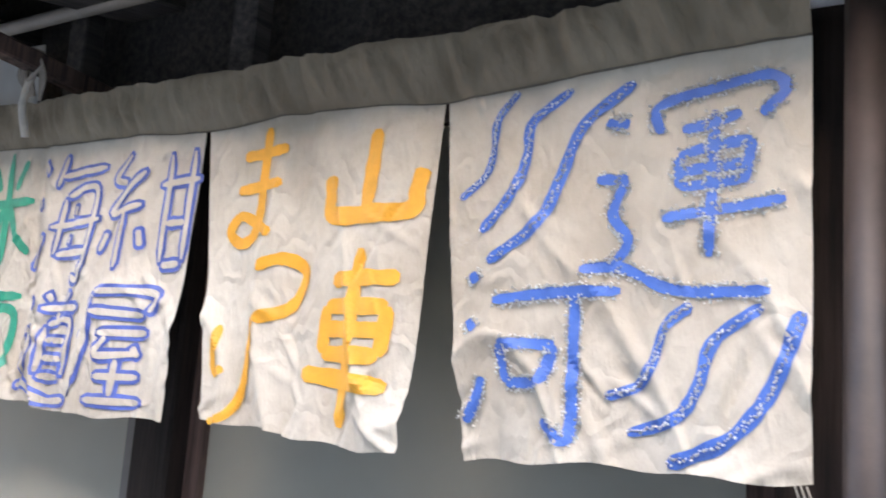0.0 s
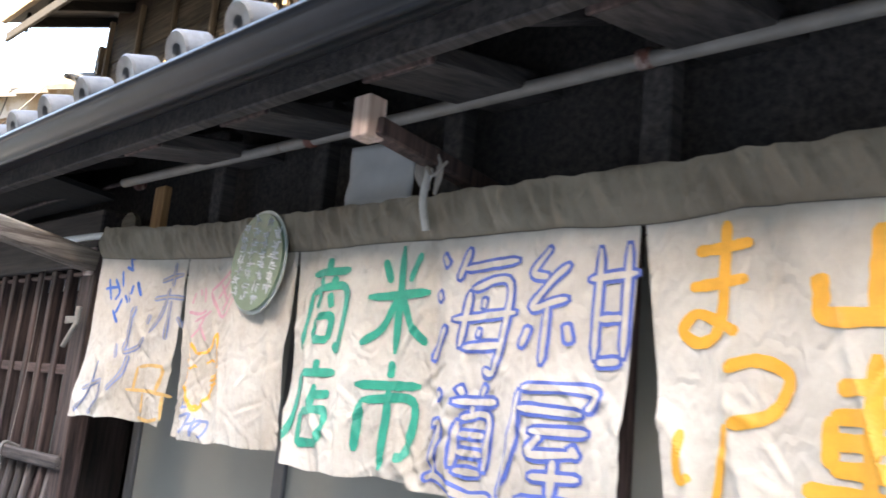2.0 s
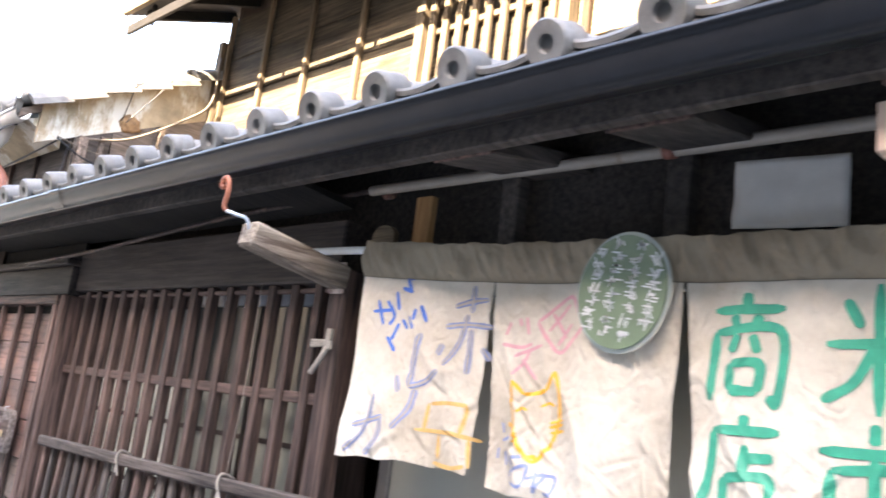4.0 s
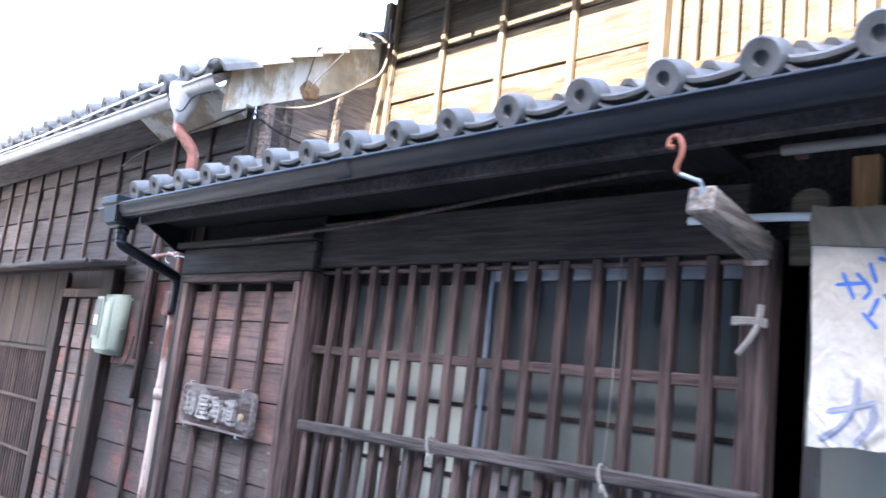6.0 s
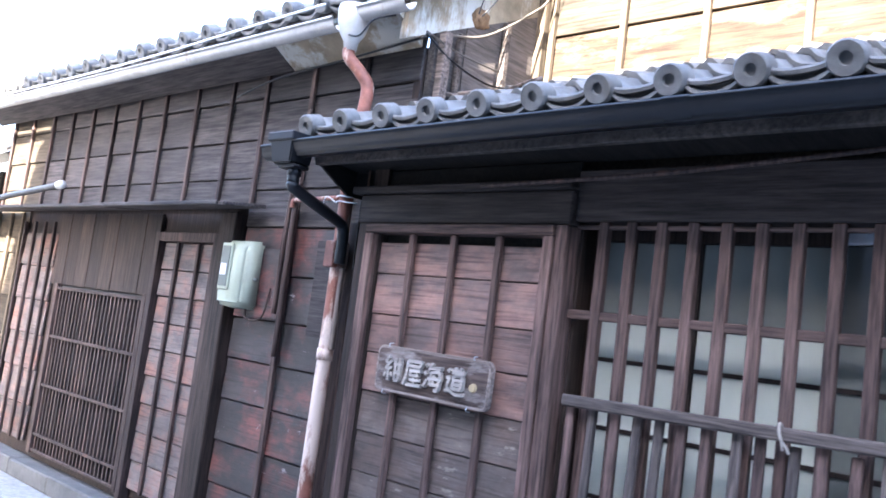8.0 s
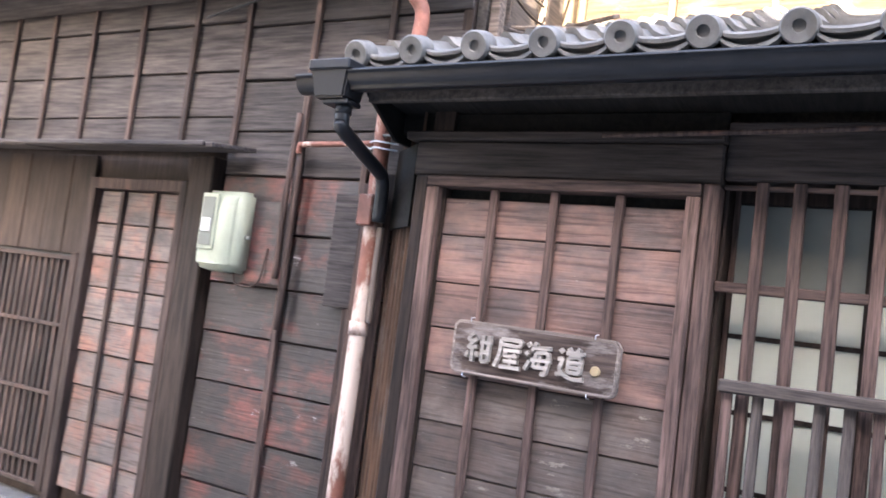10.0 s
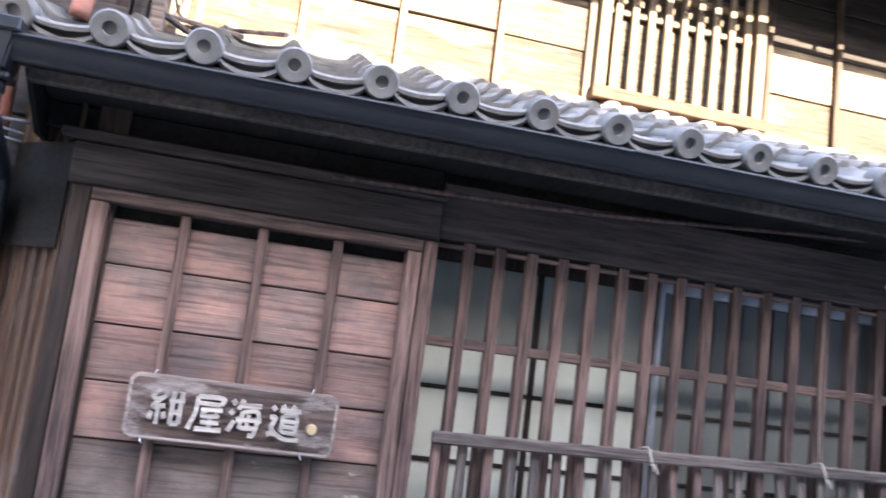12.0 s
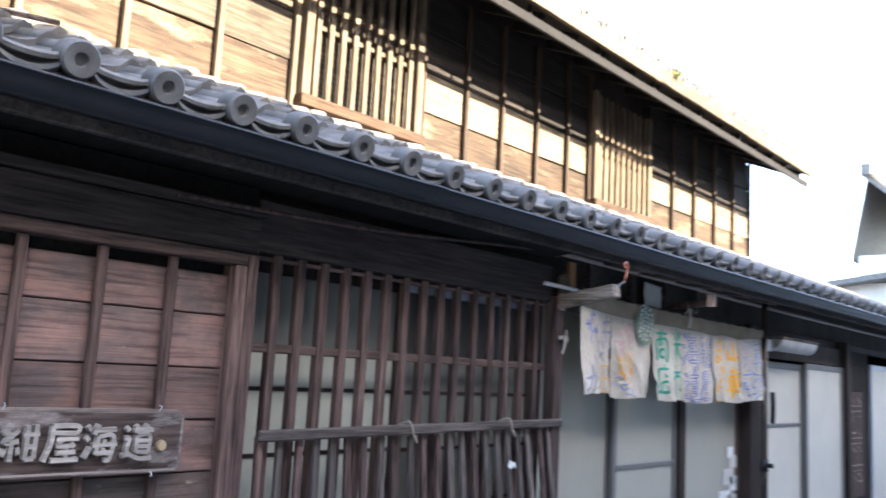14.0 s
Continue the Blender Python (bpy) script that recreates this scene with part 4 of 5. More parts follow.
# ---- hand-carved sign ----
INK = {
    "山": "50,100 49,50 47,8|4,52 6,30 9,8 50,6 91,9 94,30 98,52",
    "車": "55,100 53,50 48,0|27,82 60,83 97,83|22,67 22,40|22,67 55,67 90,67|90,67 88,40|22,54 55,54 88,54|22,40 55,40 88,40|2,28 50,26 98,24",
    "ま": "20,76 60,78 96,82|12,47 50,49 92,53|62,100 61,60 60,30 50,8 25,2 4,12 22,25 50,20 80,10",
    "つ": "0,85 30,97 60,99 95,80 90,50 65,18 10,2",
    "り": "5,92 2,60 12,47 30,52|95,100 85,60 72,30 45,8 10,1",
    "紺": "25,100 8,80 26,74|42,86 10,52 44,58|26,55 26,5|10,38 4,18|42,40 46,22|55,72 98,76|66,98 65,10|88,100 88,12|65,42 88,43|65,10 88,12",
    "屋": "20,95 92,95 88,76|20,78 88,76|20,95 18,50 2,2|32,60 95,62|50,60 38,42 85,45|72,52 84,40|62,42 62,6|36,24 88,26|22,4 98,6",
    "海": "6,96 16,84|2,66 12,56|2,8 18,38|38,100 26,72|30,82 92,86|40,66 34,18|40,66 84,68 78,6 62,2|22,42 96,46|36,20 86,22|58,60 56,48|56,36 54,26",
    "道": "10,92 20,82|6,60 22,60 14,30 24,14|2,10 24,14 60,2 98,4|40,98 48,86|78,100 70,86|34,82 96,84|62,82 58,70|44,68 44,22|44,68 84,70 84,22|44,54 84,54|44,38 84,38|44,22 84,22",
    "米": "20,88 34,66|80,92 64,66|4,52 96,56|50,100 50,0|46,52 28,24 2,8|54,52 72,26 98,10",
    "市": "50,100 50,84|4,76 96,78|14,62 14,14|14,62 88,64 86,18 74,14|50,78 50,0",
    "商": "50,100 50,88|6,84 96,86|34,80 38,68|66,80 60,68|10,64 8,2|10,64 92,66 92,6 80,8|40,62 32,46|58,62 66,46|32,36 32,12|32,36 68,36 68,12|32,12 68,12",
    "店": "52,100 52,88|10,84 96,86|12,84 10,40 0,2|56,72 56,42|56,60 90,62|30,40 32,4|30,40 86,42 82,4|32,6 82,8",
    "赤": "24,84 80,86|50,100 50,62|6,62 96,64|38,62 34,26 14,2|60,62 62,4 50,8|18,40 10,20|82,42 92,22",
    "運": "12,83 19,80|8,56 24,56|23,56 17,40 25,28 17,16|2,15 22,16 50,6 92,6|40,75 38,87 60,93 88,97 96,90 86,80|50,76 64,78 77,82|65,84 65,50 65,20|49,64 50,50|49,64 65,68 82,70|82,70 79,51|50,57 80,60|50,50 80,53|42,37 70,40 97,44",
    "河": "3,99 7,93|2,69 7,63|12,34 8,20 2,5|18,82 60,87 100,89|73,87 74,40 74,3 58,12|25,55 31,32|25,55 45,56 62,56|62,56 56,33|31,32 56,33",
}


def build_sign():
    s = base("carved_sign", -6.105, 0.92, 1.16, "weathered grey wooden name board with carved letters", "sign")
    bm = bmesh.new()
    rng = random.Random(2)
    n, out = 6, []
    for cx, cz, a0 in ((0.312, 0.072, 0), (-0.312, 0.072, 90), (-0.312, -0.072, 180), (0.312, -0.072, 270)):
        for k in range(n + 1):
            a = radians(a0 + 90 * k / n)
            out.append((cx + 0.035 * math.cos(a) + rng.uniform(-0.001, 0.001), cz + 0.035 * math.sin(a)))
    f = [bm.verts.new((x, -0.018, z)) for x, z in out]
    b = [bm.verts.new((x, 0.012, z)) for x, z in out]
    bm.faces.new(f)
    bm.faces.new(b[::-1])
    for i in range(len(out)):
        j = (i + 1) % len(out)
        bm.faces.new((f[i], b[i], b[j], f[j]))
    bmesh.ops.recalc_face_normals(bm, faces=bm.faces)
    bmesh.ops.bevel(bm, geom=[e for e in bm.edges if all(v.co.y < -0.01 for v in e.verts)], offset=0.006, segments=2, affect="EDGES")
    m = pose(-6.105, W - 0.04, 1.265, 0, 0.6, 0)
    face = max(bm.faces, key=lambda q: q.calc_area() * (q.normal.y < -0.9))
    bmesh.ops.inset_region(bm, faces=[face], thickness=0.007, depth=-0.0015)
    edge = [q for q in bm.faces if q != face and q.calc_center_median().y < 0.011]
    for q in edge:
        q.material_index = 1
    board = part("board", bm, SIGNWOOD, s, at=m)
    board.data.materials.append(SIGNRIM)
    for i, ch in enumerate("紺屋海道"):
        bm = bmesh.new()
        for k, line in enumerate(INK[ch].split("|")):
            pts = [(-0.272 + 0.128 * i + 0.00112 * float(q.split(",")[0]), 0, -0.058 + 0.00116 * float(q.split(",")[1])) for q in line.split()]
            way = smooth_line(pts, 4)
            prev = None
            for n1, p in enumerate(way):
                d = (way[min(n1 + 1, len(way) - 1)] - way[max(n1 - 1, 0)]).normalized()
                w = Vector((-d.z, 0, d.x)) * 0.0068
                front, back = -0.036 - 0.0003 * k, -0.0185
                cur = [bm.verts.new((q.x, y, q.z)) for q, y in ((p + w, front), (p - w, front), (p - w * 1.25, back), (p + w * 1.25, back))]
                if prev:
                    for m1 in range(4):
                        bm.faces.new((prev[m1], prev[(m1 + 1) % 4], cur[(m1 + 1) % 4], cur[m1]))
                else:
                    bm.faces.new(cur)
                prev = cur
            bm.faces.new(prev)
        bmesh.ops.recalc_face_normals(bm, faces=bm.faces)
        part("letter", bm, SIGNPAINT, s, at=m)
    bm = bmesh.new()
    bmesh.ops.create_cone(bm, cap_ends=True, segments=16, radius1=0.02, radius2=0.016, depth=0.012)
    for x, z in ((-0.27, 0.107), (0.25, 0.107), (-0.28, -0.107), (0.24, -0.107)):
        tube("wire", [m @ Vector((x - 0.004, -0.012, z - 0.006 * (z > 0) + 0.006 * (z < 0))), m @ Vector((x, -0.02, z * 1.08)), m @ Vector((x + 0.004, 0.0, z * 1.12))], 0.0022, ALU, s, "thin hanging wire", 6)
    part("knot_plug", bm, FRESHPLUG, s, "pale round wooden plug", at=m @ pose(0.262, -0.023, -0.015, 90))


SIGNRIM = wood("worn_sign_edge", (0.13, 0.105, 0.09), (0.36, 0.3, 0.265), "x", 0.85, 0.1, (0.1, 0.075, 0.065), 0.6)
SIGNWOOD = wood("sign_timber", (0.034, 0.023, 0.019), (0.125, 0.09, 0.076), "x", 0.8, 0.1, (0.34, 0.295, 0.265), 0.59, (0.05, 0.035, 0.03))
FRESHPLUG = wood("pale_plug_timber", (0.5, 0.36, 0.2), (0.68, 0.52, 0.31), "z", 0.7)
SIGNPAINT = wood("grey_letter_paint", (0.24, 0.215, 0.19), (0.5, 0.45, 0.4), "x", 0.8)
build_sign()


# ---- noren ----
STITCH_Z = 1.963
XL, XR = -3.17, -0.14
CREASES = ((-0.93, 0.03, 0.022, 0.045), (-1.66, 0.025, 0.02, 0.03), (-2.02, -0.02, 0.03, 0.05), (-2.42, -0.015, 0.03, 0.06), (-2.95, -0.02, 0.03, 0.05), (-0.42, -0.012, 0.04, 0.07), (-1.33, -0.015, 0.03, 0.05))


def lay_creases():
    """Short sharp creases, thickest towards the loose hem, kept in columns a tenth of a metre wide."""
    rng, columns = random.Random(17), {}
    for k in range(150):
        cx, d = rng.uniform(-3.2, -0.14), 0.53 * math.sqrt(rng.uniform(0.08, 1.0))
        cz, tilt = 1.955 - d, rng.choice((-1, 1)) * rng.uniform(0.25, 1.2)
        half, w = rng.uniform(0.025, 0.09), rng.uniform(0.005, 0.011)
        a = rng.choice((-1, -1, 1)) * rng.uniform(0.0025, 0.0085) * (0.35 + 1.2 * d)
        for c in range(math.floor((cx - half - 0.03) * 10), math.floor((cx + half + 0.03) * 10) + 1):
            columns.setdefault(c, []).append((cx, cz, math.sin(tilt), math.cos(tilt), half, w, a))
    return columns


SHARP = lay_creases()


def belly(x):
    """How far the curtain stands forward towards its tied end."""
    return 0.068 * math.exp(-((x + 3.2) / 0.32) ** 2)


def cloth_y(x, z):
    d = max(0.0, STITCH_Z + 0.03 - z)
    y = 1.015 - 0.03 * d - belly(x)
    y += d * 0.03 * math.sin(11 * x + 0.8 * math.sin(3.1 * x) + 1.5 * d) + d * 0.02 * math.sin(27 * x - 4 * d)
    for cx, a, w, spread in CREASES:
        wd = w + spread * d
        y += a * min(1, 0.35 + 1.6 * d) * math.exp(-((x - cx - 0.05 * d) / wd) ** 2)
    for cx, cz, sx, sz, half, w, a in SHARP.get(math.floor(x * 10), ()):
        along, across = (x - cx) * sx + (z - cz) * sz, (x - cx) * sz - (z - cz) * sx
        if abs(along) < half and abs(across) < 3.5 * w:
            y += a * (1 - (along / half) ** 2) * (math.exp(-(across / w) ** 2) - 0.45 * math.exp(-((across - 1.6 * w) / w) ** 2))
    low = max(0.0, d - 0.3)
    ridge = 1 - abs(noise.noise((x * 6.5 + 2.0 * z, z * 2.4 - 1.0 * x, 7.7))) * 3.0
    y -= 0.026 * max(0.0, ridge) ** 3 * min(1.0, 0.15 + 2.2 * d * d)
    y += 0.03 * low * math.sin(31 * x + 9 * z) + 0.012 * noise.noise((x * 8, z * 3, 0.3)) * min(1, 0.3 + d) + 0.0025 * noise.noise((x * 26, z * 14, 4.2))
    return y


def stitch_z(x):
    sag = 0.009 * math.exp(-((x + 1.17) / 0.2) ** 2) + 0.009 * math.exp(-((x + 0.645) / 0.12) ** 2) - 0.008 * math.exp(-((x + 0.95) / 0.08) ** 2)
    return 1.949 + 0.036 * math.exp(-(x - XL) / 0.7) + 0.022 * math.exp(-((x - XR) / 0.25) ** 2) - sag + 0.0015 * math.sin(13 * x)


def top_z(x):
    return 2.045 + 0.046 * math.exp(-(x - XL) / 0.9) + 0.003 * math.sin(31 * x) + 0.002 * math.sin(83 * x)


def cloth_sheet(name, parent, xa, xb, ba, bb, z_top, z_bot, nx, nz, fy, mat=CLOTH):
    verts, faces = [], []
    for j in range(nz + 1):
        v = j / nz
        for i in range(nx + 1):
            u = i / nx
            xt, xbm = xa + (xb - xa) * u, ba + (bb - ba) * u
            x = xt + (xbm - xt) * v
            zt = z_top(xt)
            z = zt + (z_bot(u) - zt) * v
            verts.append((x, fy(x, z), z))
    k = nx + 1
    for j in range(nz):
        for i in range(nx):
            a = j * k + i
            faces.append((a, a + k, a + k + 1, a + 1))
    return raw(name, verts, faces, mat, parent, smooth=True)


def build_noren():
    n = base("noren", -1.7, 1.0, 1.45, "unbleached canvas shop curtain with hand-painted lettering", "shop curtain")

    def head_y(x, z):
        k = max(0.0, min(1.0, (z - stitch_z(x)) / 0.12))
        fold = 0.003 * math.sin(55 * x + 30 * z) + 0.02 * noise.noise((x * 38 + 14 * z, z * 8, 1)) + 0.01 * noise.noise((x * 80 + 30 * z, z * 14, 5)) + 0.004 * math.sin(17 * x + 3 * z)
        return cloth_y(x, stitch_z(x)) * (1 - k) + (1.0 - belly(x)) * k - 0.012 * math.sin(math.pi * k) + fold * math.sin(math.pi * min(1, k + 0.05)) + (0.012 * (k - 0.85) / 0.15 if k > 0.85 else 0)

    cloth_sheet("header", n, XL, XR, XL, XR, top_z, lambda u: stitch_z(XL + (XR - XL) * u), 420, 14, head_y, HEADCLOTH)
    spec = ((-0.640, XR, -0.58, -0.132, 1.434), (-1.148, -0.646, -1.08, -0.655, 1.428), (-1.67, -1.158, -1.665, -1.17, 1.42), (-2.152, -1.67, -2.09, -1.665, 1.431), (-2.70, -2.158, -2.67, -2.172, 1.444), (XL, -2.705, -3.15, -2.725, 1.468))
    for k, (xa, xb, ba, bb, zb) in enumerate(spec):
        cloth_sheet("panel", n, xa, xb, ba, bb, lambda x: stitch_z(x), lambda u, zb=zb, k=k: zb + (0.035 * u - 0.01 if k == 0 else 0) + 0.005 * math.sin(5 * u + k) + 0.003 * math.sin(19 * u + 2 * k), 110, 110, cloth_y)
    seam = [(x, head_y(x, stitch_z(x)) - 0.004, stitch_z(x)) for x in (XL + (XR - XL) * i / 160 for i in range(161))]
    tube("seam", seam, 0.0011, STITCH, n, "dark stitched seam", 5, straight=True)
    for k in range(3):
        x, z = -0.15 + 0.006 * k, 1.452
        tube("loose_thread", [(x, cloth_y(x, z) - 0.002, z), (x + 0.006, cloth_y(x, z) - 0.004, z - 0.018), (x + 0.012 - 0.004 * k, cloth_y(x, z) - 0.002, z - 0.04)], 0.0008, CLOTH, n, "frayed pale thread", 5)
    p = tube("curtain_rod", [(-3.54, 0.952, 2.077), (-3.37, 0.955, 2.075), (-3.2, 0.958, 2.07), (-3.0, 0.99, 2.06), (-2.7, 1.014, 2.052), (-1.6, 1.024, 2.036), (-0.6, 1.032, 2.03), (-0.08, 1.034, 2.026)], 0.0125, WHITE)
    tagged(p, "white plastic rod carrying the shop curtain", "rod")
    return n


NOREN = build_noren()


def drape(bm, off):
    bmesh.ops.triangulate(bm, faces=bm.faces[:])
    for _ in range(6):
        long = [e for e in bm.edges if e.calc_length() > 0.010]
        if not long:
            break
        bmesh.ops.subdivide_edges(bm, edges=long, cuts=1)
        bmesh.ops.triangulate(bm, faces=bm.faces[:])
    for v in bm.verts:
        v.co = Vector((v.co.x, cloth_y(v.co.x, v.co.z) - off, v.co.z))


def brush(pts, width, mat, off=0.0018, name="brush_stroke", steps=8):
    """A brush stroke in the plane of the cloth: x and z through the points, thinner at both ends."""
    line = smooth_line([(x, 0, z) for x, z in pts], steps)
    bm = bmesh.new()
    prev = None
    for i, p in enumerate(line):
        d = (line[min(i + 1, len(line) - 1)] - line[max(i - 1, 0)]).normalized()
        s = Vector((-d.z, 0, d.x))
        w = width * (0.86 + 0.14 * math.sin(math.pi * (0.1 + 0.8 * i / (len(line) - 1)))) / 2 * (1 + 0.22 * noise.noise((i * 0.31, p.x * 30, p.z * 30))) * min(1.0, (i + 0.9) / 1.8, (len(line) - i - 0.1) / 1.8)
        cur = [bm.verts.new(p + s * w), bm.verts.new(p - s * w)]
        if prev:
            bm.faces.new((prev[0], prev[1], cur[1], cur[0]))
        prev = cur
    bmesh.ops.recalc_face_normals(bm, faces=bm.faces)
    drape(bm, off)
    return part(name, bm, mat, NOREN)


def glitter(pts, width, spread, dense=1.0):
    """Grains of glitter strewn along the edges of a stroke, or down its middle where spread is nothing."""
    rng = random.Random(round(pts[0][0] * 1e4))
    line = smooth_line([(x, 0, z) for x, z in pts], 24)
    verts, faces = [], []
    for a, b in zip(line, line[1:]):
        d = (b - a)
        s = Vector((-d.z, 0, d.x)).normalized()
        for _ in range(max(1, int(d.length / 0.0012 * dense + rng.random()))):
            e = rng.choice((-1, 1)) * spread * (width * 0.47 + rng.gauss(0.0025, 0.002)) if spread else rng.gauss(0, width * 0.13)
            p = a.lerp(b, rng.random()) + s * e
            p.y = cloth_y(p.x, p.z) - 0.003
            r = rng.uniform(0.0012, 0.0026)
            o = len(verts)
            verts += [p + Vector(q) * r for q in ((1, 0, 0), (-1, 0, 0), (0, 0, 1), (0, 0, -1), (0, -1, 0))]
            faces += [(o, o + 4, o + 2), (o + 2, o + 4, o + 1), (o + 1, o + 4, o + 3), (o + 3, o + 4, o)]
    tagged(raw("glitter", verts, faces, GLITTER, NOREN, "silver glitter grains"), kind="stuff")


def strokes(ch, box, mat, width, spread=0.0, off=0.0024, inset=0.0):
    x0, x1, z0, z1 = box
    for line in INK[ch].split("|"):
        pts = [(x0 + (x1 - x0) * float(q.split(",")[0]) / 100, z0 + (z1 - z0) * float(q.split(",")[1]) / 100) for q in line.split()]
        if inset:
            a, b, c, d = (Vector(pts[i]) for i in (0, 1, -1, -2))
            pts[0], pts[-1] = a + (b - a).normalized() * min(inset, 0.3 * (b - a).length), c + (d - c).normalized() * min(inset, 0.3 * (d - c).length)
        brush(pts, width, mat, off)
        if spread:
            glitter(pts, width, spread)


def build_lettering():
    strokes("山", (-0.86, -0.665, 1.765, 1.91), ORANGE, 0.03)
    strokes("車", (-0.875, -0.68, 1.45, 1.72), ORANGE, 0.026)
    strokes("ま", (-1.075, -0.95, 1.73, 1.935), ORANGE, 0.02)
    strokes("つ", (-0.995, -0.895, 1.605, 1.708), ORANGE, 0.022)
    strokes("り", (-1.07, -0.985, 1.43, 1.608), ORANGE, 0.015)
    strokes("運", (-0.42, -0.157, 1.645, 1.935), BLUE, 0.0145, 1.0)
    strokes("河", (-0.584, -0.361, 1.466, 1.686), BLUE, 0.0155, 1.0)
    for w, pts in ((0.011, ((-0.522, 1.943), (-0.550, 1.905), (-0.553, 1.862), (-0.566, 1.822), (-0.604, 1.790))),
                   (0.015, ((-0.440, 1.937), (-0.496, 1.897), (-0.502, 1.850), (-0.518, 1.800), (-0.567, 1.742))),
                   (0.017, ((-0.353, 1.937), (-0.420, 1.885), (-0.450, 1.815), (-0.480, 1.752), (-0.555, 1.700))),
                   (0.014, ((-0.268, 1.645), (-0.300, 1.616), (-0.312, 1.572), (-0.332, 1.545), (-0.375, 1.528))),
                   (0.016, ((-0.187, 1.645), (-0.240, 1.603), (-0.256, 1.550), (-0.282, 1.510), (-0.345, 1.486))),
                   (0.018, ((-0.145, 1.640), (-0.163, 1.580), (-0.188, 1.528), (-0.225, 1.488), (-0.291, 1.455)))):
        brush(pts, w, BLUE, 0.0018)
        glitter(pts, w, 0.0, 0.3)
    brush(((-0.374, 1.884), (-0.358, 1.880)), 0.015, BLUE, 0.0018)
    glitter(((-0.376, 1.885), (-0.356, 1.880)), 0.018, 1.0, 2.0)
    for ch, box in (("紺", (-1.40, -1.145, 1.67, 1.915)), ("屋", (-1.415, -1.215, 1.435, 1.655)), ("海", (-1.65, -1.395, 1.665, 1.93)), ("道", (-1.635, -1.42, 1.428, 1.648))):
        strokes(ch, box, VIOLET, 0.027)
        strokes(ch, box, CLOTH, 0.0125, off=0.0038, inset=0.007)
    for ch, box in (("米", (-1.853, -1.66, 1.70, 1.945)), ("市", (-1.857, -1.665, 1.45, 1.685)), ("商", (-2.09, -1.922, 1.70, 1.93)), ("店", (-2.08, -1.918, 1.472, 1.68))):
        strokes(ch, box, GREEN, 0.021)
    def sketch(text, mat, width, core=None):
        """Strokes given as x, z pairs in centimetres, the painted line sometimes with a paler core."""
        for line in text.split("|"):
            pts = [tuple(float(v) / 100 for v in q.split(",")) for q in line.split()]
            pts = [(x + 1.2 * belly(x), z) for x, z in pts]
            brush(pts, width, mat, 0.0018)
            if core:
                brush(pts, width * 0.42, core, 0.003)

    sketch("-278.4,196 -278.5,188.5|-284.9,190.1 -279,191.5 -272.5,192|-287.6,184.5 -279,185.2 -270,184.7|-279.8,188 -280.7,181.6 -283,177.5 -286.5,174|-277.8,184 -277,178 -277.2,172|-287.7,179.6 -289.3,176.6|-273.3,179 -270,176", SLATE, 0.017, TAUPE)
    sketch("-297.1,182.2 -298,175 -298.2,167.3|-298.2,167.3 -293,169 -288,172.4|-304.6,170 -302.2,165.5|-295.7,166.6 -297,161 -301.5,155.5", SLATE, 0.017, TAUPE)
    sketch("-319.2,155.2 -312,156.8 -306.1,158.5|-311.3,164.3 -311.8,157.5 -315,152 -320,147.8|-306.8,157.9 -307.3,152.8 -311.7,147.7", SLATE, 0.017, TAUPE)
    sketch("-318.8,187.9 -310.7,188.5|-317,191.2 -313.8,184.1|-313.7,191.2 -310,187 -311.4,184.1|-310.2,193.9 -308.3,188.5|-307.9,198.3 -303,197.6|-308,195 -303.1,193.8|-306.3,198.2 -303.9,193.9|-300.6,189 -300.8,185.8|-298.6,190.1 -295.5,185.4|-306.2,185.8 -303.3,183.2|-303.3,186.9 -300.3,183.2|-311.5,180.8 -307.5,176.7|-307.5,184.7 -309.7,179.8", BLUE, 0.011)
    sketch("-289.3,163.4 -282,164 -275.2,163.8|-290,163.4 -290.9,156.4|-275.2,163.8 -276.5,156|-293.7,156.2 -280.5,156.3 -270.1,155.3|-284.5,155.6 -284.1,149.5|-273.9,155.3 -272.7,148.2|-285.9,148.3 -279,147.6 -274,148.5", OCHRE, 0.011)
    sketch("-263.6,186.2 -265,182.9|-260.7,187.2 -259.9,185.3|-258.5,187.7 -257.3,183.1|-265.8,180.5 -259.2,179.8 -255.8,180.8|-261.2,172.9 -257.5,176.2 -256.2,179.5|-261.2,177.5 -252.4,180.5|-258.2,176.7 -253,172|-254.5,186.3 -248.7,190.9 -245.1,192.7 -242.6,189.1 -240.6,185.2|-254.5,186.3 -251.5,182.3 -247.2,178.9 -242.9,182.5 -240.6,185.2|-250.6,188.6 -245.5,182.5|-245.4,190.9 -251.2,184.1|-248,180.6 -244.3,186", PINK, 0.0095)
    sketch("-260.9,171.3 -260.3,168 -259.5,164.9 -257.7,160.6|-260.9,171.3 -256.1,168.2|-256.1,168.2 -253,168.6 -249.7,169.6|-249.7,169.6 -247.6,174.3|-247.6,174.3 -245.2,168.6 -245,162.2 -246.3,157.5|-257.7,160.6 -254.8,155.7 -250.5,152.3|-246.3,157.5 -248.5,153.8 -250.5,152.3|-251.7,153.5 -249.6,153.7|-260.7,160.7 -258,160", ORANGE, 0.0105)
    sketch("-257.6,163.7 -256,164.8 -254.3,164.4|-250.7,165.6 -248.5,166.6 -246.8,166.1|-258.9,159.1 -256.5,159.8|-258.7,157.8 -255.7,158.6|-258.3,156.4 -255.2,157.3|-247.7,162 -243.3,163|-247.6,160.9 -243.2,162|-247.1,159.7 -242.7,160.5", ORANGE, 0.007)
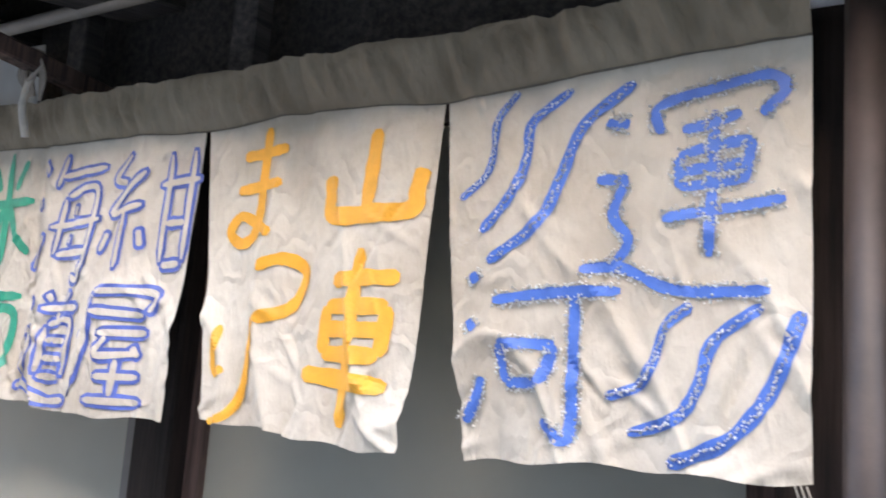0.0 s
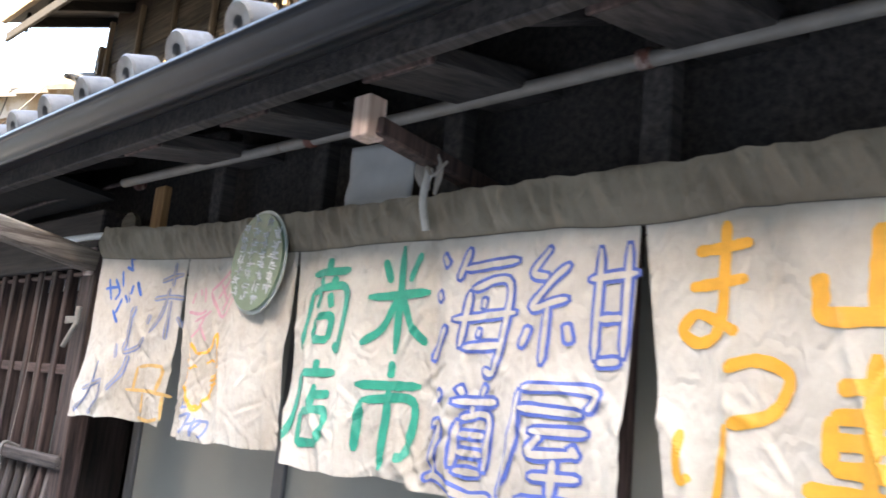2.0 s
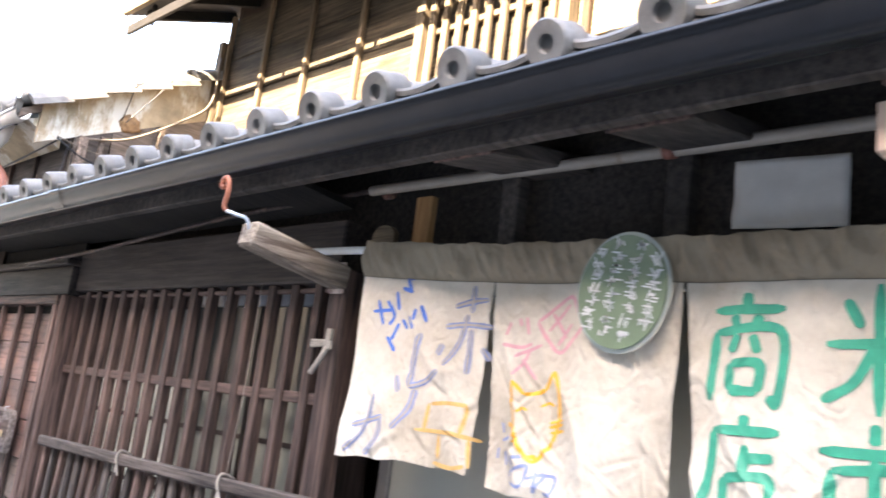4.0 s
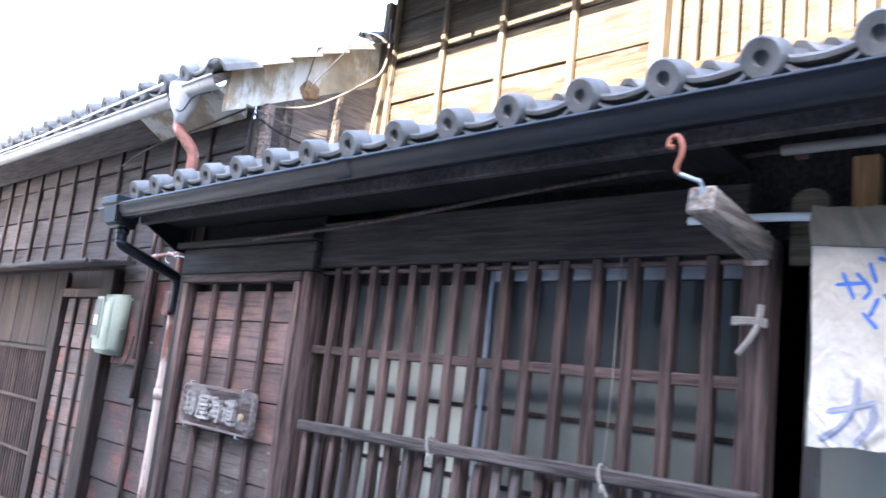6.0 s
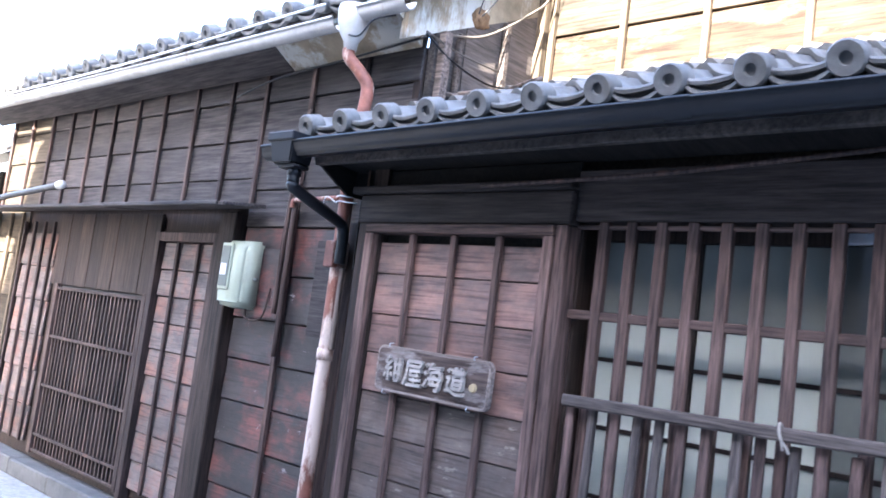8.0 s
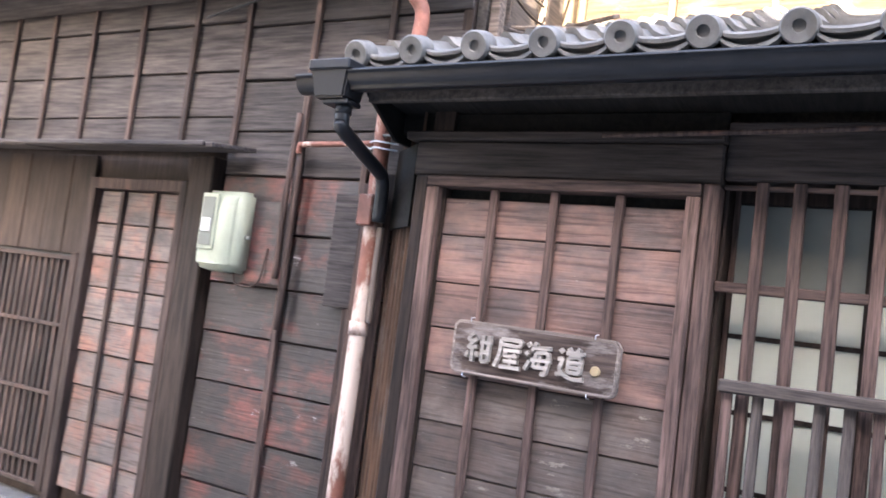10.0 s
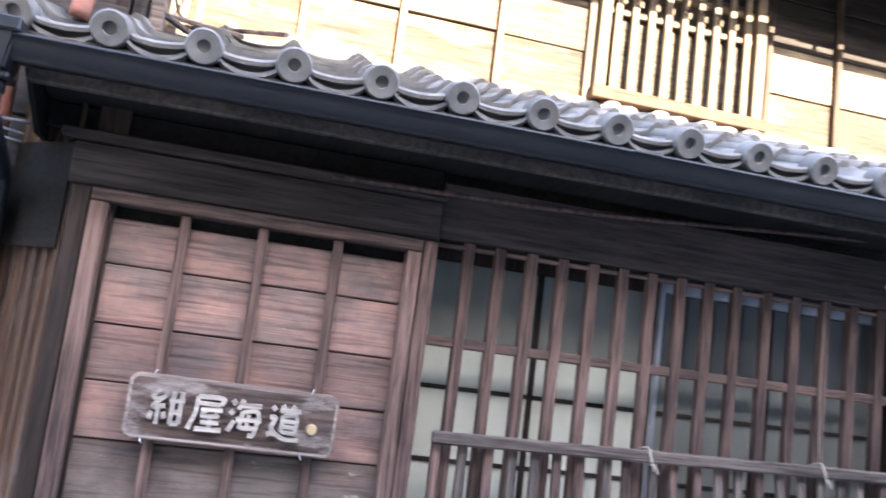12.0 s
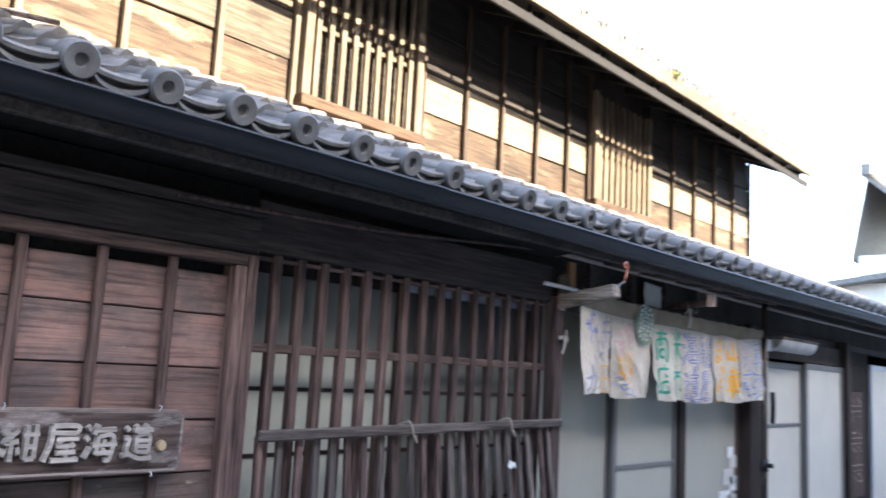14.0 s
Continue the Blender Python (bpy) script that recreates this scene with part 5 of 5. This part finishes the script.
    sketch("-263.6,160.9 -262.7,158.3|-264.5,154.6 -264.7,151.9|-263,156.5 -258.5,157.9|-261.4,154 -260.4,150.7|-258.9,152.6 -256.1,148.6|-257.8,152.7 -252.3,153.4|-256.2,149.5 -250.9,151.4 -251.4,146.7 -255.9,147|-248.6,150.5 -247.5,145.7|-250,148.6 -246.4,149.9 -248,145.6|-246.4,149.9 -243.8,149.5 -243.9,145.8 -245.4,146", SLATE, 0.0085)


build_lettering()


def build_plaque():
    p = base("oval_plaque", -2.29, 0.98, 1.79, "dark green oval acrylic plaque with white writing", "plaque")
    cx, cz, rx, rz = -2.295, 1.932, 0.121, 0.14
    at = pose(cx, 0.978, cz, 0, 8, 0)
    for name, k, y0, y1, mat in (("backing", 0.95, -0.004, 0.004, PLAQUE), ("clear_rim", 1.02, 0.0045, 0.007, FROSTRIM)):
        bm = bmesh.new()
        bmesh.ops.create_cone(bm, cap_ends=True, segments=40, radius1=1, radius2=1, depth=1)
        for v in bm.verts:
            v.co = Vector((v.co.x * rx * k, y0 + (y1 - y0) * (0.5 - v.co.z), v.co.y * rz * k))
        bmesh.ops.recalc_face_normals(bm, faces=bm.faces)
        part(name, bm, mat, p, at=at)
    rng = random.Random(5)
    bm = bmesh.new()
    for c in range(4):
        x = 0.078 - 0.05 * c
        half = rz * 0.88 * math.sqrt(max(0.05, 1 - (x / rx) ** 2))
        z = half - 0.012
        while z > -half + 0.008:
            for _ in range(6):
                d = Vector((1, 0, 0)) if rng.random() < 0.4 else Vector((math.cos(2.2), 0, math.sin(2.2))) if rng.random() < 0.5 else Vector((0.25, 0, 1)).normalized()
                t = Vector((-d.z, 0, d.x)) * 0.0019
                o = Vector((x + rng.uniform(-0.013, 0.013), -0.0055, z + rng.uniform(-0.009, 0.009)))
                r = rng.uniform(0.006, 0.014)
                bm.faces.new([bm.verts.new(o + d * r * k1 + t * k2) for k1, k2 in ((-1, -1), (1, -1), (1, 1), (-1, 1))])
            z -= 0.029
    part("writing", bm, WHITE, p, "illegible white writing", at=at)


FROSTRIM = plain("clear_acrylic_edge", (0.45, 0.48, 0.43), 0.15, 0, 0.05)
build_plaque()


# ---- arms, hooks, conduit, notice under the eaves ----
def build_fittings():
    a = base("hook_arm", -3.33, 0.75, 2.0, "bleached timber arm with a rusty curled hook", "bracket")
    arm = new("arm", block_mesh(0.075, 0.38, 0.075, 0.008, ARM))
    arm.matrix_basis = pose(-3.325, 0.80, 2.018, -9, 0, 1)
    under(arm, a)
    tube("hook", [(-3.32, 0.625, 2.05), (-3.315, 0.60, 2.085), (-3.328, 0.575, 2.092), (-3.35, 0.55, 2.10)], 0.0055, ALU, a, "bare wire shank")
    tube("curl", [(-3.35, 0.55, 2.10), (-3.355, 0.545, 2.115), (-3.342, 0.542, 2.145), (-3.34, 0.54, 2.172), (-3.353, 0.54, 2.196), (-3.373, 0.54, 2.192), (-3.377, 0.54, 2.173), (-3.362, 0.54, 2.168)], 0.007, RUSTHOOK, a, "rusty curled hook")
    block("wrap", -3.37, -3.30, 0.966, 0.978, 1.94, 2.04, RUST, a)
    b = base("rod_arm", -1.66, 0.9, 2.1, "timber arm with a pale sawn end carrying the rod", "bracket")
    arm = new("arm", block_mesh(0.045, 0.4, 0.04, 0.004, STILE))
    arm.matrix_basis = pose(-1.66, 0.99, 2.125, -5, 0, 2)
    under(arm, b)
    block("upright_end", -1.695, -1.645, 0.765, 0.815, 2.115, 2.205, FRESH, b, "pale sawn upright block", 0.003)
    for k in range(5):
        tube("cord", [(-1.69 + 0.004 * k, 0.985, 2.06), (-1.69 + 0.006 * k, 0.955 + 0.004 * k, 2.1), (-1.66, 0.96 + 0.006 * k, 2.155), (-1.63 - 0.003 * k, 0.975, 2.10), (-1.66, 0.99, 2.05)], 0.004, ROPE, b, sides=6)
    tube("cord_end", [(-1.652, 0.962, 2.10), (-1.655, 0.952, 2.03), (-1.65, 0.965, 1.962)], 0.0085, STRAP, b, "white cord tail", 6)
    tube("cord_end", [(-1.65, 0.95, 2.1), (-1.61, 0.93, 2.07), (-1.58, 0.94, 2.1)], 0.004, ROPE, b, "", 6)
    c = base("conduit", -2, 1.06, 2.28, "dirty white conduit clipped under the eaves", "pipe")
    tube("pipe", [(6, 1.08, 2.27), (0.5, 1.08, 2.275), (-1.22, 1.075, 2.29), (-2.23, 1.07, 2.295), (-3.3, 1.03, 2.29)], 0.0165, PVC, c, sides=10)
    tube("dark_run", [(-3.3, 1.03, 2.29), (-3.9, 0.93, 2.235), (-4.6, 0.89, 2.172), (-5.1, 0.885, 2.14), (-5.9, 0.9, 2.12)], 0.009, NEIGHBAT, c, "dark sagging cable run")
    for x, z in ((-1.2, 2.29), (-2.25, 2.295), (-3.26, 2.29)):
        tube("clip", [(x - 0.014, 1.07, z), (x + 0.014, 1.07, z)], 0.021, RUST, c, straight=True)
    for x in (-1.19, -1.73, -2.24, -2.77):
        s = block("strut", x - 0.032, x + 0.032, 1.1, 1.15, 2.06, 2.42, SOFFIT, None)
        tagged(s, "dark timber strut over the shop door", "strut", "struts over the door", "structure")
    n = new("notice_paper")
    n.matrix_basis = pose(-1.97, 1.09, 2.1)
    tagged(n, "wrinkled grey notice sheet pinned under the eaves", "notice")
    verts, faces, k = [], [], 12
    for j in range(k + 1):
        for i in range(k + 1):
            u, v = i / k, j / k
            verts.append((-2.095 + 0.25 * u, 1.095 + 0.008 * noise.noise((u * 3, v * 3, 2)) - 0.012 * max(0, 0.3 - v), 2.095 + 0.16 * v - 0.012 * u))
    faces = [(j * 13 + i, j * 13 + i + 1, j * 13 + i + 14, j * 13 + i + 13) for j in range(12) for i in range(12)]
    sh = raw("sheet", verts, faces, PAPER, n, smooth=True)
    md = sh.modifiers.new("thick", "SOLIDIFY")
    md.thickness = 0.002
    g = block("wood_peg", -3.115, -3.045, 1.06, 1.09, 2.0, 2.26, PEGWOOD, None)
    tagged(g, "orange-brown wooden block above the curtain", "block")
    g = base("grey_board", -3.21, 1.04, 1.95, "grey rounded wooden tablet behind the curtain", "board")
    bm = bmesh.new()
    rim = [(-0.052, 0.0), (0.052, 0.0)] + [(0.052 * math.cos(q), 0.18 + 0.04 * math.sin(q)) for q in (math.pi * i / 10 for i in range(11))]
    near = [bm.verts.new((-3.213 + x, 1.03, 1.95 + z)) for x, z in rim]
    far = [bm.verts.new((-3.213 + x, 1.05, 1.95 + z)) for x, z in rim]
    bm.faces.new(near)
    bm.faces.new(far[::-1])
    for i in range(len(rim)):
        bm.faces.new((near[i], far[i], far[(i + 1) % len(rim)], near[(i + 1) % len(rim)]))
    bmesh.ops.recalc_face_normals(bm, faces=bm.faces)
    part("tablet", bm, BRIGHTWOOD, g)
    k = base("knotted_cord", -3.3, 0.93, 1.6, "pale rag strip knotted round the post", "cord")
    for i in range(3):
        tube("turn", [(-3.385, 0.945, 1.77 + 0.008 * i), (-3.34, 0.962, 1.775 + 0.006 * i), (-3.285, 0.945, 1.765 + 0.008 * i)], 0.006, ROPE, k, sides=6)
    tube("tail", [(-3.31, 0.955, 1.775), (-3.325, 0.945, 1.735), (-3.36, 0.94, 1.685)], 0.009, ROPE, k, sides=6)
    tube("tail", [(-3.31, 0.955, 1.775), (-3.305, 0.95, 1.80), (-3.303, 0.95, 1.825)], 0.011, ROPE, k, sides=6)
    for x in (-4.565, -3.80):
        k = base("fence_tie", x, 0.96, 1.24, "white cord tying the slat fence to the lattice", "cord", "fence ties")
        h = 0.0145 * (x + 4.35) - 0.004
        tube("loop", [(x + 0.014, 0.956, 1.262 + h), (x + 0.004, 0.955, 1.29 + h), (x, 0.966, 1.315 + h), (x - 0.006, 0.99, 1.315 + h), (x - 0.012, 1.03, 1.30 + h)], 0.006, ROPE, k, sides=6)
        tube("tail", [(x + 0.014, 0.956, 1.262 + h), (x + 0.03, 0.953, 1.245 + h), (x + 0.04, 0.955, 1.225 + h)], 0.005, ROPE, k, sides=6)
        tube("tail", [(x + 0.012, 0.956, 1.266 + h), (x + 0.018, 0.95, 1.245 + h), (x + 0.02, 0.952, 1.235 + h)], 0.004, ROPE, k, sides=6)


build_fittings()


# ---- shop doors behind and beside the curtain ----
def sliding_door(name, x0, x1, y, z1, frame_mat, pane_mat, label, mid=None):
    d = base(name, (x0 + x1) / 2, y, 0, label, "door", "shop doors", "structure")
    for a, b in ((x0, x0 + 0.05), (x1 - 0.05, x1)):
        block("stile", a, b, y - 0.016, y + 0.016, 0.06, z1, frame_mat, d)
    for a, b in ((0.06, 0.16), (z1 - 0.06, z1)) + (((mid, mid + 0.035),) if mid else ()):
        block("rail", x0 + 0.05, x1 - 0.05, y - 0.014, y + 0.014, a, b, frame_mat, d)
    block("pane", x0 + 0.05, x1 - 0.05, y - 0.003, y + 0.003, 0.16, z1 - 0.06, pane_mat, d, c=0)
    return d


def build_doors():
    sliding_door("door_2", -3.28, -2.33, 1.22, 2.03, DOORFRAME, FROST, "sliding door with grey frosted glass and a dull bronze frame")
    sliding_door("door_3", -2.36, -1.42, 1.18, 2.03, DOORFRAME, FROST, "sliding door with grey frosted glass and a dull bronze frame", 0.95)
    sliding_door("door_4", -1.31, -0.19, 1.2, 2.03, STILE, FROST, "dark framed sliding door with grey frosted glass")
    sliding_door("door_5", 0.2, 1.22, 1.12, 1.8, DOORFRAME, PALEGLASS, "aluminium sliding door with pale glass", 1.2)
    sliding_door("door_6", 1.2, 2.4, 1.08, 1.82, DOORFRAME, PALEGLASS, "aluminium sliding door with pale glass")
    sliding_door("door_7", 3.6, 5.6, 1.1, 1.9, ALU, PALEGLASS, "aluminium sliding door with pale glass")
    tagged(block("transom_beam", 0.12, 2.42, 1.1, 1.138, 1.83, 2.018, SOFFIT, None), "black timber beam over the aluminium doors", "beam", kind="structure")
    w = block("wall_between_doors", 2.56, 3.6, 1.12, 1.2, 0, 2.02, SHADEWOOD, None)
    tagged(w, "dark timber wall between two shop doors", "wall", kind="structure")
    t = tube("metal_pole", [(-0.08, 1.0, -0.15), (-0.08, 1.0, 2.3)], 0.025, POLE, straight=True, sides=14)
    tagged(t, "rust-brown weathered metal drain pole beside the curtain", "pole")


POLE = plain("rust_brown_metal", (0.05, 0.034, 0.028), 0.5, 0.1, 0.5, 9, 0.0006, (0.2, 0.17, 0.15), 0.55)
build_doors()



# ---- right-hand end of the shop front ----
def build_right_end():
    l = base("wall_lamp", 0.6, 0.95, 1.9, "dirty white half-round lamp shade under the eaves", "lamp")
    verts, faces, n = [], [], 14
    for i, x in enumerate((0.05, 0.09, 0.95, 1.0)):
        k = 0.8 if i in (0, 3) else 1.0
        for a in range(n + 1):
            t = math.pi * a / n
            verts.append((x, 0.97 - 0.09 * k * math.cos(t), 1.985 - 0.1 * k * math.sin(t)))
    m = n + 1
    for i in range(3):
        for a in range(n):
            q = i * m + a
            faces.append((q, q + 1, q + m + 1, q + m))
    faces += [tuple(range(m)), tuple(range(3 * m, 4 * m))[::-1]]
    raw("shade", verts, faces, GUTTERW, l, smooth=True)
    block("mount", 0.03, 1.02, 0.88, 1.06, 1.986, 2.01, GREYWOOD, l)
    block("fixing_arm", 0.45, 0.5, 1.0, 1.1, 2.01, 2.04, GREYWOOD, l)
    s = base("name_board", 2.95, 1.08, 0.4, "dark vertical timber board with faint worn writing", "sign")
    block("board", 2.68, 3.22, 1.085, 1.115, 0.4, 1.56, STILE, s)
    rng = random.Random(9)
    for r in range(3):
        for c in range(2):
            x, z = 2.83 + 0.22 * c, 1.38 - 0.36 * r
            for k in range(4):
                a = rng.uniform(-0.05, 0.05)
                block("worn_mark", x - 0.07, x + 0.07, 1.081, 1.0845, z + 0.06 * k - 0.1, z + 0.06 * k - 0.085, ARM, s, c=0, turn=(0, rng.choice((0, 0, 90, 30)), 0))
    for i, (x, z, w, h, m) in enumerate(((-0.36, 1.0, 0.06, 0.09, WHITE), (-0.28, 0.92, 0.09, 0.1, PAPER), (-0.4, 0.8, 0.1, 0.13, PAPER), (-0.27, 0.74, 0.1, 0.12, WHITE), (-0.46, 0.62, 0.12, 0.14, WHITE), (-0.31, 0.58, 0.12, 0.14, PAPER))):
        t = block("door_sticker", x - w, x + w, 1.186, 1.19, z - h / 2, z + h / 2, m, None, c=0)
        tagged(t, "small pale sticker on the glass door", "sticker", "door stickers")
    h = base("door_pull", 0.28, 1.07, 1.3, "black slim vertical pull hanging by the door", "handle")
    tube("pull", [(0.3, 1.07, 1.24), (0.3, 1.065, 1.4), (0.3, 1.07, 1.52)], 0.022, GUTTER, h)
    k = base("pole_joint", -0.08, 0.96, 0.9, "black pipe joint on the metal pole", "pipe joint")
    tube("joint", [(-0.08, 1.0, 0.85), (-0.08, 1.0, 0.95)], 0.034, GUTTER, k, straight=True)
    tube("stub", [(-0.08, 0.97, 0.9), (-0.08, 0.93, 0.9)], 0.02, GUTTER, k, straight=True)
    b = block("electric_box", -0.03, 0.1, 0.99, 1.055, 1.88, 1.98, WHITE, None, c=0.008)
    tagged(b, "small white box under the eaves", "electric box")


build_right_end()


# ---- cables and loose things on the neighbouring gable ----
def cable(pts, r, mat, label):
    t = tube("cable", pts, r, mat, sides=6)
    tagged(t, label, "cable", "cables between the houses")


def build_cables():
    pale, dark = "pale sagging cable between the two houses", "black sagging cable between the two houses"
    cable([(-6.56, 2.12, 3.95), (-6.55, 2.1, 3.6), (-6.57, 1.95, 3.42), (-6.6, 1.6, 3.16), (-6.62, 1.3, 3.06)], 0.009, CABLE, pale)
    cable([(-12.6, 0.83, 3.1), (-9.5, 0.82, 3.08), (-7.1, 0.83, 3.14)], 0.007, WHITE, pale)
    cable([(-6.62, 1.15, 3.02), (-6.6, 1.35, 2.93), (-6.6, 1.7, 2.9), (-6.58, 2.0, 2.98)], 0.007, GUTTER, dark)
    cable([(-6.62, 1.15, 3.03), (-6.6, 1.4, 2.99), (-6.6, 1.75, 3.0)], 0.006, CABLE, pale)
    cable([(-8.4, 1.2, 2.86), (-7.9, 1.17, 2.93), (-7.2, 1.15, 2.96), (-6.62, 1.15, 3.0)], 0.007, GUTTER, dark)
    cable([(-6.6, 1.52, 3.26), (-6.57, 1.55, 3.5), (-6.55, 1.6, 4.02)], 0.004, GUTTER, dark)
    cable([(-6.6, 1.55, 3.26), (-6.5, 1.75, 3.6), (-6.4, 1.9, 4.0)], 0.004, GUTTER, dark)
    cable([(-6.62, 1.25, 3.2), (-6.6, 1.22, 3.45), (-6.58, 1.25, 3.9)], 0.003, PVC, pale)
    cable([(-6.98, 0.86, 2.98), (-6.8, 0.84, 2.92), (-6.72, 0.86, 3.0), (-6.6, 0.9, 3.02)], 0.005, GUTTER, dark)
    k = base("broken_plaster", -6.64, 1.5, 3.2, "hole in the plaster showing brown clay and rags", "plaster damage")
    bm = bmesh.new()
    bmesh.ops.create_icosphere(bm, subdivisions=3, radius=1)
    for v in bm.verts:
        f = 1 + 0.45 * noise.noise(v.co * 2.2)
        v.co = Vector((v.co.x * 0.018 * f, v.co.y * 0.07 * f, v.co.z * 0.06 * f))
    part("clay", bm, CLAY, k, at=pose(-6.65, 1.6, 3.27), smooth=True)
    r = base("rag_bundle", -6.75, 1.05, 2.6, "weathered plank scraps lying on the tiles", "debris")
    for i, (x, y, z, w, t) in enumerate(((-6.5, 1.5, 2.79, 0.2, 12), (-6.35, 1.6, 2.83, 0.24, -20), (-6.58, 1.42, 2.75, 0.12, 60))):
        block("plank_scrap", x - w, x + w, y - 0.03, y + 0.03, z - 0.01, z + 0.01, GREYWOOD, r, turn=(23, 0, t))


CLAY = plain("brown_clay", (0.19, 0.115, 0.06), 0.9, 0, 0.4, 20, 0.01)
build_cables()


# ---- farther houses along the lane ----
def far_house(x0, x1, y0, y1, eaves, ridge, wall_mat, label, ym=None, o=0.5):
    h = base("far_house", (x0 + x1) / 2, (y0 + y1) / 2, 0, label, "house")
    block("wall", x0, x1, y0, y1, 0, eaves, wall_mat, h, c=0)
    ym, t = ym or (y0 + y1) / 2, 0.12
    lo = [(x0 - o, y0 - o, eaves - 0.15), (x1 + o, y0 - o, eaves - 0.15), (x1 + o, ym, ridge), (x0 - o, ym, ridge), (x0 - o, y1 + o, eaves - 0.15), (x1 + o, y1 + o, eaves - 0.15)]
    up = [(x, y, z + t) for x, y, z in lo]
    raw("roof", lo + up, [(0, 3, 2, 1), (3, 4, 5, 2), (6, 7, 8, 9), (9, 8, 11, 10), (0, 1, 7, 6), (4, 10, 11, 5), (0, 6, 9, 3), (3, 9, 10, 4), (1, 2, 8, 7), (2, 5, 11, 8)], TILE, h)
    for i in range(int((x1 - x0 + 2 * o) / 0.55)):
        x = x0 - o + 0.3 + i * 0.55
        tube("roll", [(x, y0 - o, eaves - 0.15 + t), (x, ym, ridge + t)], 0.05, TILE, h, straight=True, sides=6)
    block("ridge", x0 - o - 0.1, x1 + o + 0.1, ym - 0.15, ym + 0.15, ridge + 0.08, ridge + 0.4, TILE, h, c=0.05)
    n = max(2, int((x1 - x0) / 1.8))
    for i in range(n):
        x = x0 + (x1 - x0) * (i + 0.5) / n
        w = block("window", x - 0.45, x + 0.45, y0 - 0.03, y0 - 0.002, 1.0, 2.0, GREYBLIND, h, c=0)
        block("frame", x - 0.5, x + 0.5, y0 - 0.05, y0 - 0.032, 2.0, 2.08, STILE, w)
        block("frame", x - 0.5, x + 0.5, y0 - 0.05, y0 - 0.032, 0.92, 1.0, STILE, w)


far_house(-20, -13.2, 1.5, 7, 2.6, 4.2, PALEWOOD, "low timber house farther along the lane")
far_house(12.8, 18, -3.6, 4.1, 4.0, 4.4, HAZEWALL, "house with haze-pale walls and a low grey tiled roof beyond the shop")
far_house(13.2, 18, 1.6, 3.75, 4.7, 6.45, HAZEWALL, "narrow steep tiled gable rising beyond the shop", 3.5, 0.12)


# ---- small things ----
def build_small():
    for x in (-0.5, -1.04, -1.59, -2.14, -2.66):
        b = base("eaves_bracket", x, 1.0, 2.3, "dark brown timber bracket end under the eaves boards", "bracket", "brackets under the eaves")
        ob = new("beam", block_mesh(0.2, 0.46, 0.046, 0.005, SOFFIT))
        ob.matrix_basis = pose(x, 1.01, 2.303, 10, 0, 0)
        under(ob, b)
        ob = new("end_grain", block_mesh(0.202, 0.012, 0.048, 0.003, STILE))
        ob.matrix_basis = pose(x, 0.778, 2.262, 10, 0, 0)
        under(ob, b)
    w = base("weed", -0.1, 1.5, 4.1, "small yellow-green weed growing at the upper eaves", "weed")
    rng = random.Random(3)
    for i in range(14):
        a, s = rng.uniform(0, 6.28), rng.uniform(0.03, 0.07)
        d = Vector((math.cos(a), math.sin(a), 0))
        n = Vector((-d.y, d.x, 0)) * 0.012
        o = Vector((WEED_X + rng.uniform(-0.06, 0.06), 1.495 + rng.uniform(-0.012, 0.01), 4.236))
        pts = [o - n * 0.4, o + n * 0.4, o + d * s * 0.5 + Vector((0, 0, s)) + n, o + d * s + Vector((0, 0, s * 1.1)), o + d * s * 0.5 + Vector((0, 0, s)) - n]
        raw("leaf", pts, [(0, 1, 2, 3, 4)], LEAF, w)
    c = tube("hanging_cord", [(-3.80, 1.0, 1.985), (-3.80, 1.0, 1.6), (-3.80, 0.985, 1.315)], 0.0014, ROPE, sides=5)
    tagged(c, "thin pale cord hanging in front of the lattice", "cord")
    p = base("paper_twist", -3.8, 0.93, 1.08, "small white twist of paper on the slat fence", "paper")
    for i in range(4):
        block("fold", -3.83 + 0.012 * i, -3.8 + 0.014 * i, 0.935, 0.939, 1.07 + 0.01 * (i % 2), 1.105 - 0.006 * i, WHITE, p, turn=(20 * i, 30 - 25 * i, 15 * i), c=0)
    k = base("pipe_clamp", -6.98, 0.92, 2.12, "thin wire clamp round the downpipe", "clamp")
    for z in (2.1, 2.13):
        tube("ring", [(-7.03, 0.92, z), (-6.99, 0.905, z + 0.004), (-6.94, 0.925, z), (-6.9, 0.96, z)], 0.004, ALU, k, sides=6)
    tube("tail", [(-7.03, 0.92, 2.1), (-7.09, 0.9, 2.13), (-7.11, 0.9, 2.08), (-7.06, 0.9, 2.06)], 0.003, ALU, k, sides=6)
    tube("bar", [(-6.98, 0.93, 2.165), (-6.86, 0.9, 2.16)], 0.007, ZINC, k, straight=True)
    k.matrix_basis = pose(-7.04, 1.09, 2.12)


WEED_X = -0.83
LEAF = plain("weed_leaf", (0.16, 0.16, 0.04), 0.7, 0, 0.3, 30)
build_small()


# ---- roof tiles ----
lay_tiles(LOWER, -6.70, 46, 0.737, 2.438, SLOPE, 7, random.Random(11), RISE, -6.6)
lay_tiles(LOWER, -6.987, 1, 0.752, 2.438, SLOPE, 2, random.Random(15))
lay_tiles(UPROOF, -6.95, 34, 1.55, 4.305, math.atan(0.42), 3, random.Random(13))
NROOF = bpy.data.objects["neighbour_roof"]
lay_tiles(NROOF, -12.97, 22, 0.91, 3.205, math.atan(0.56), 6, random.Random(14))
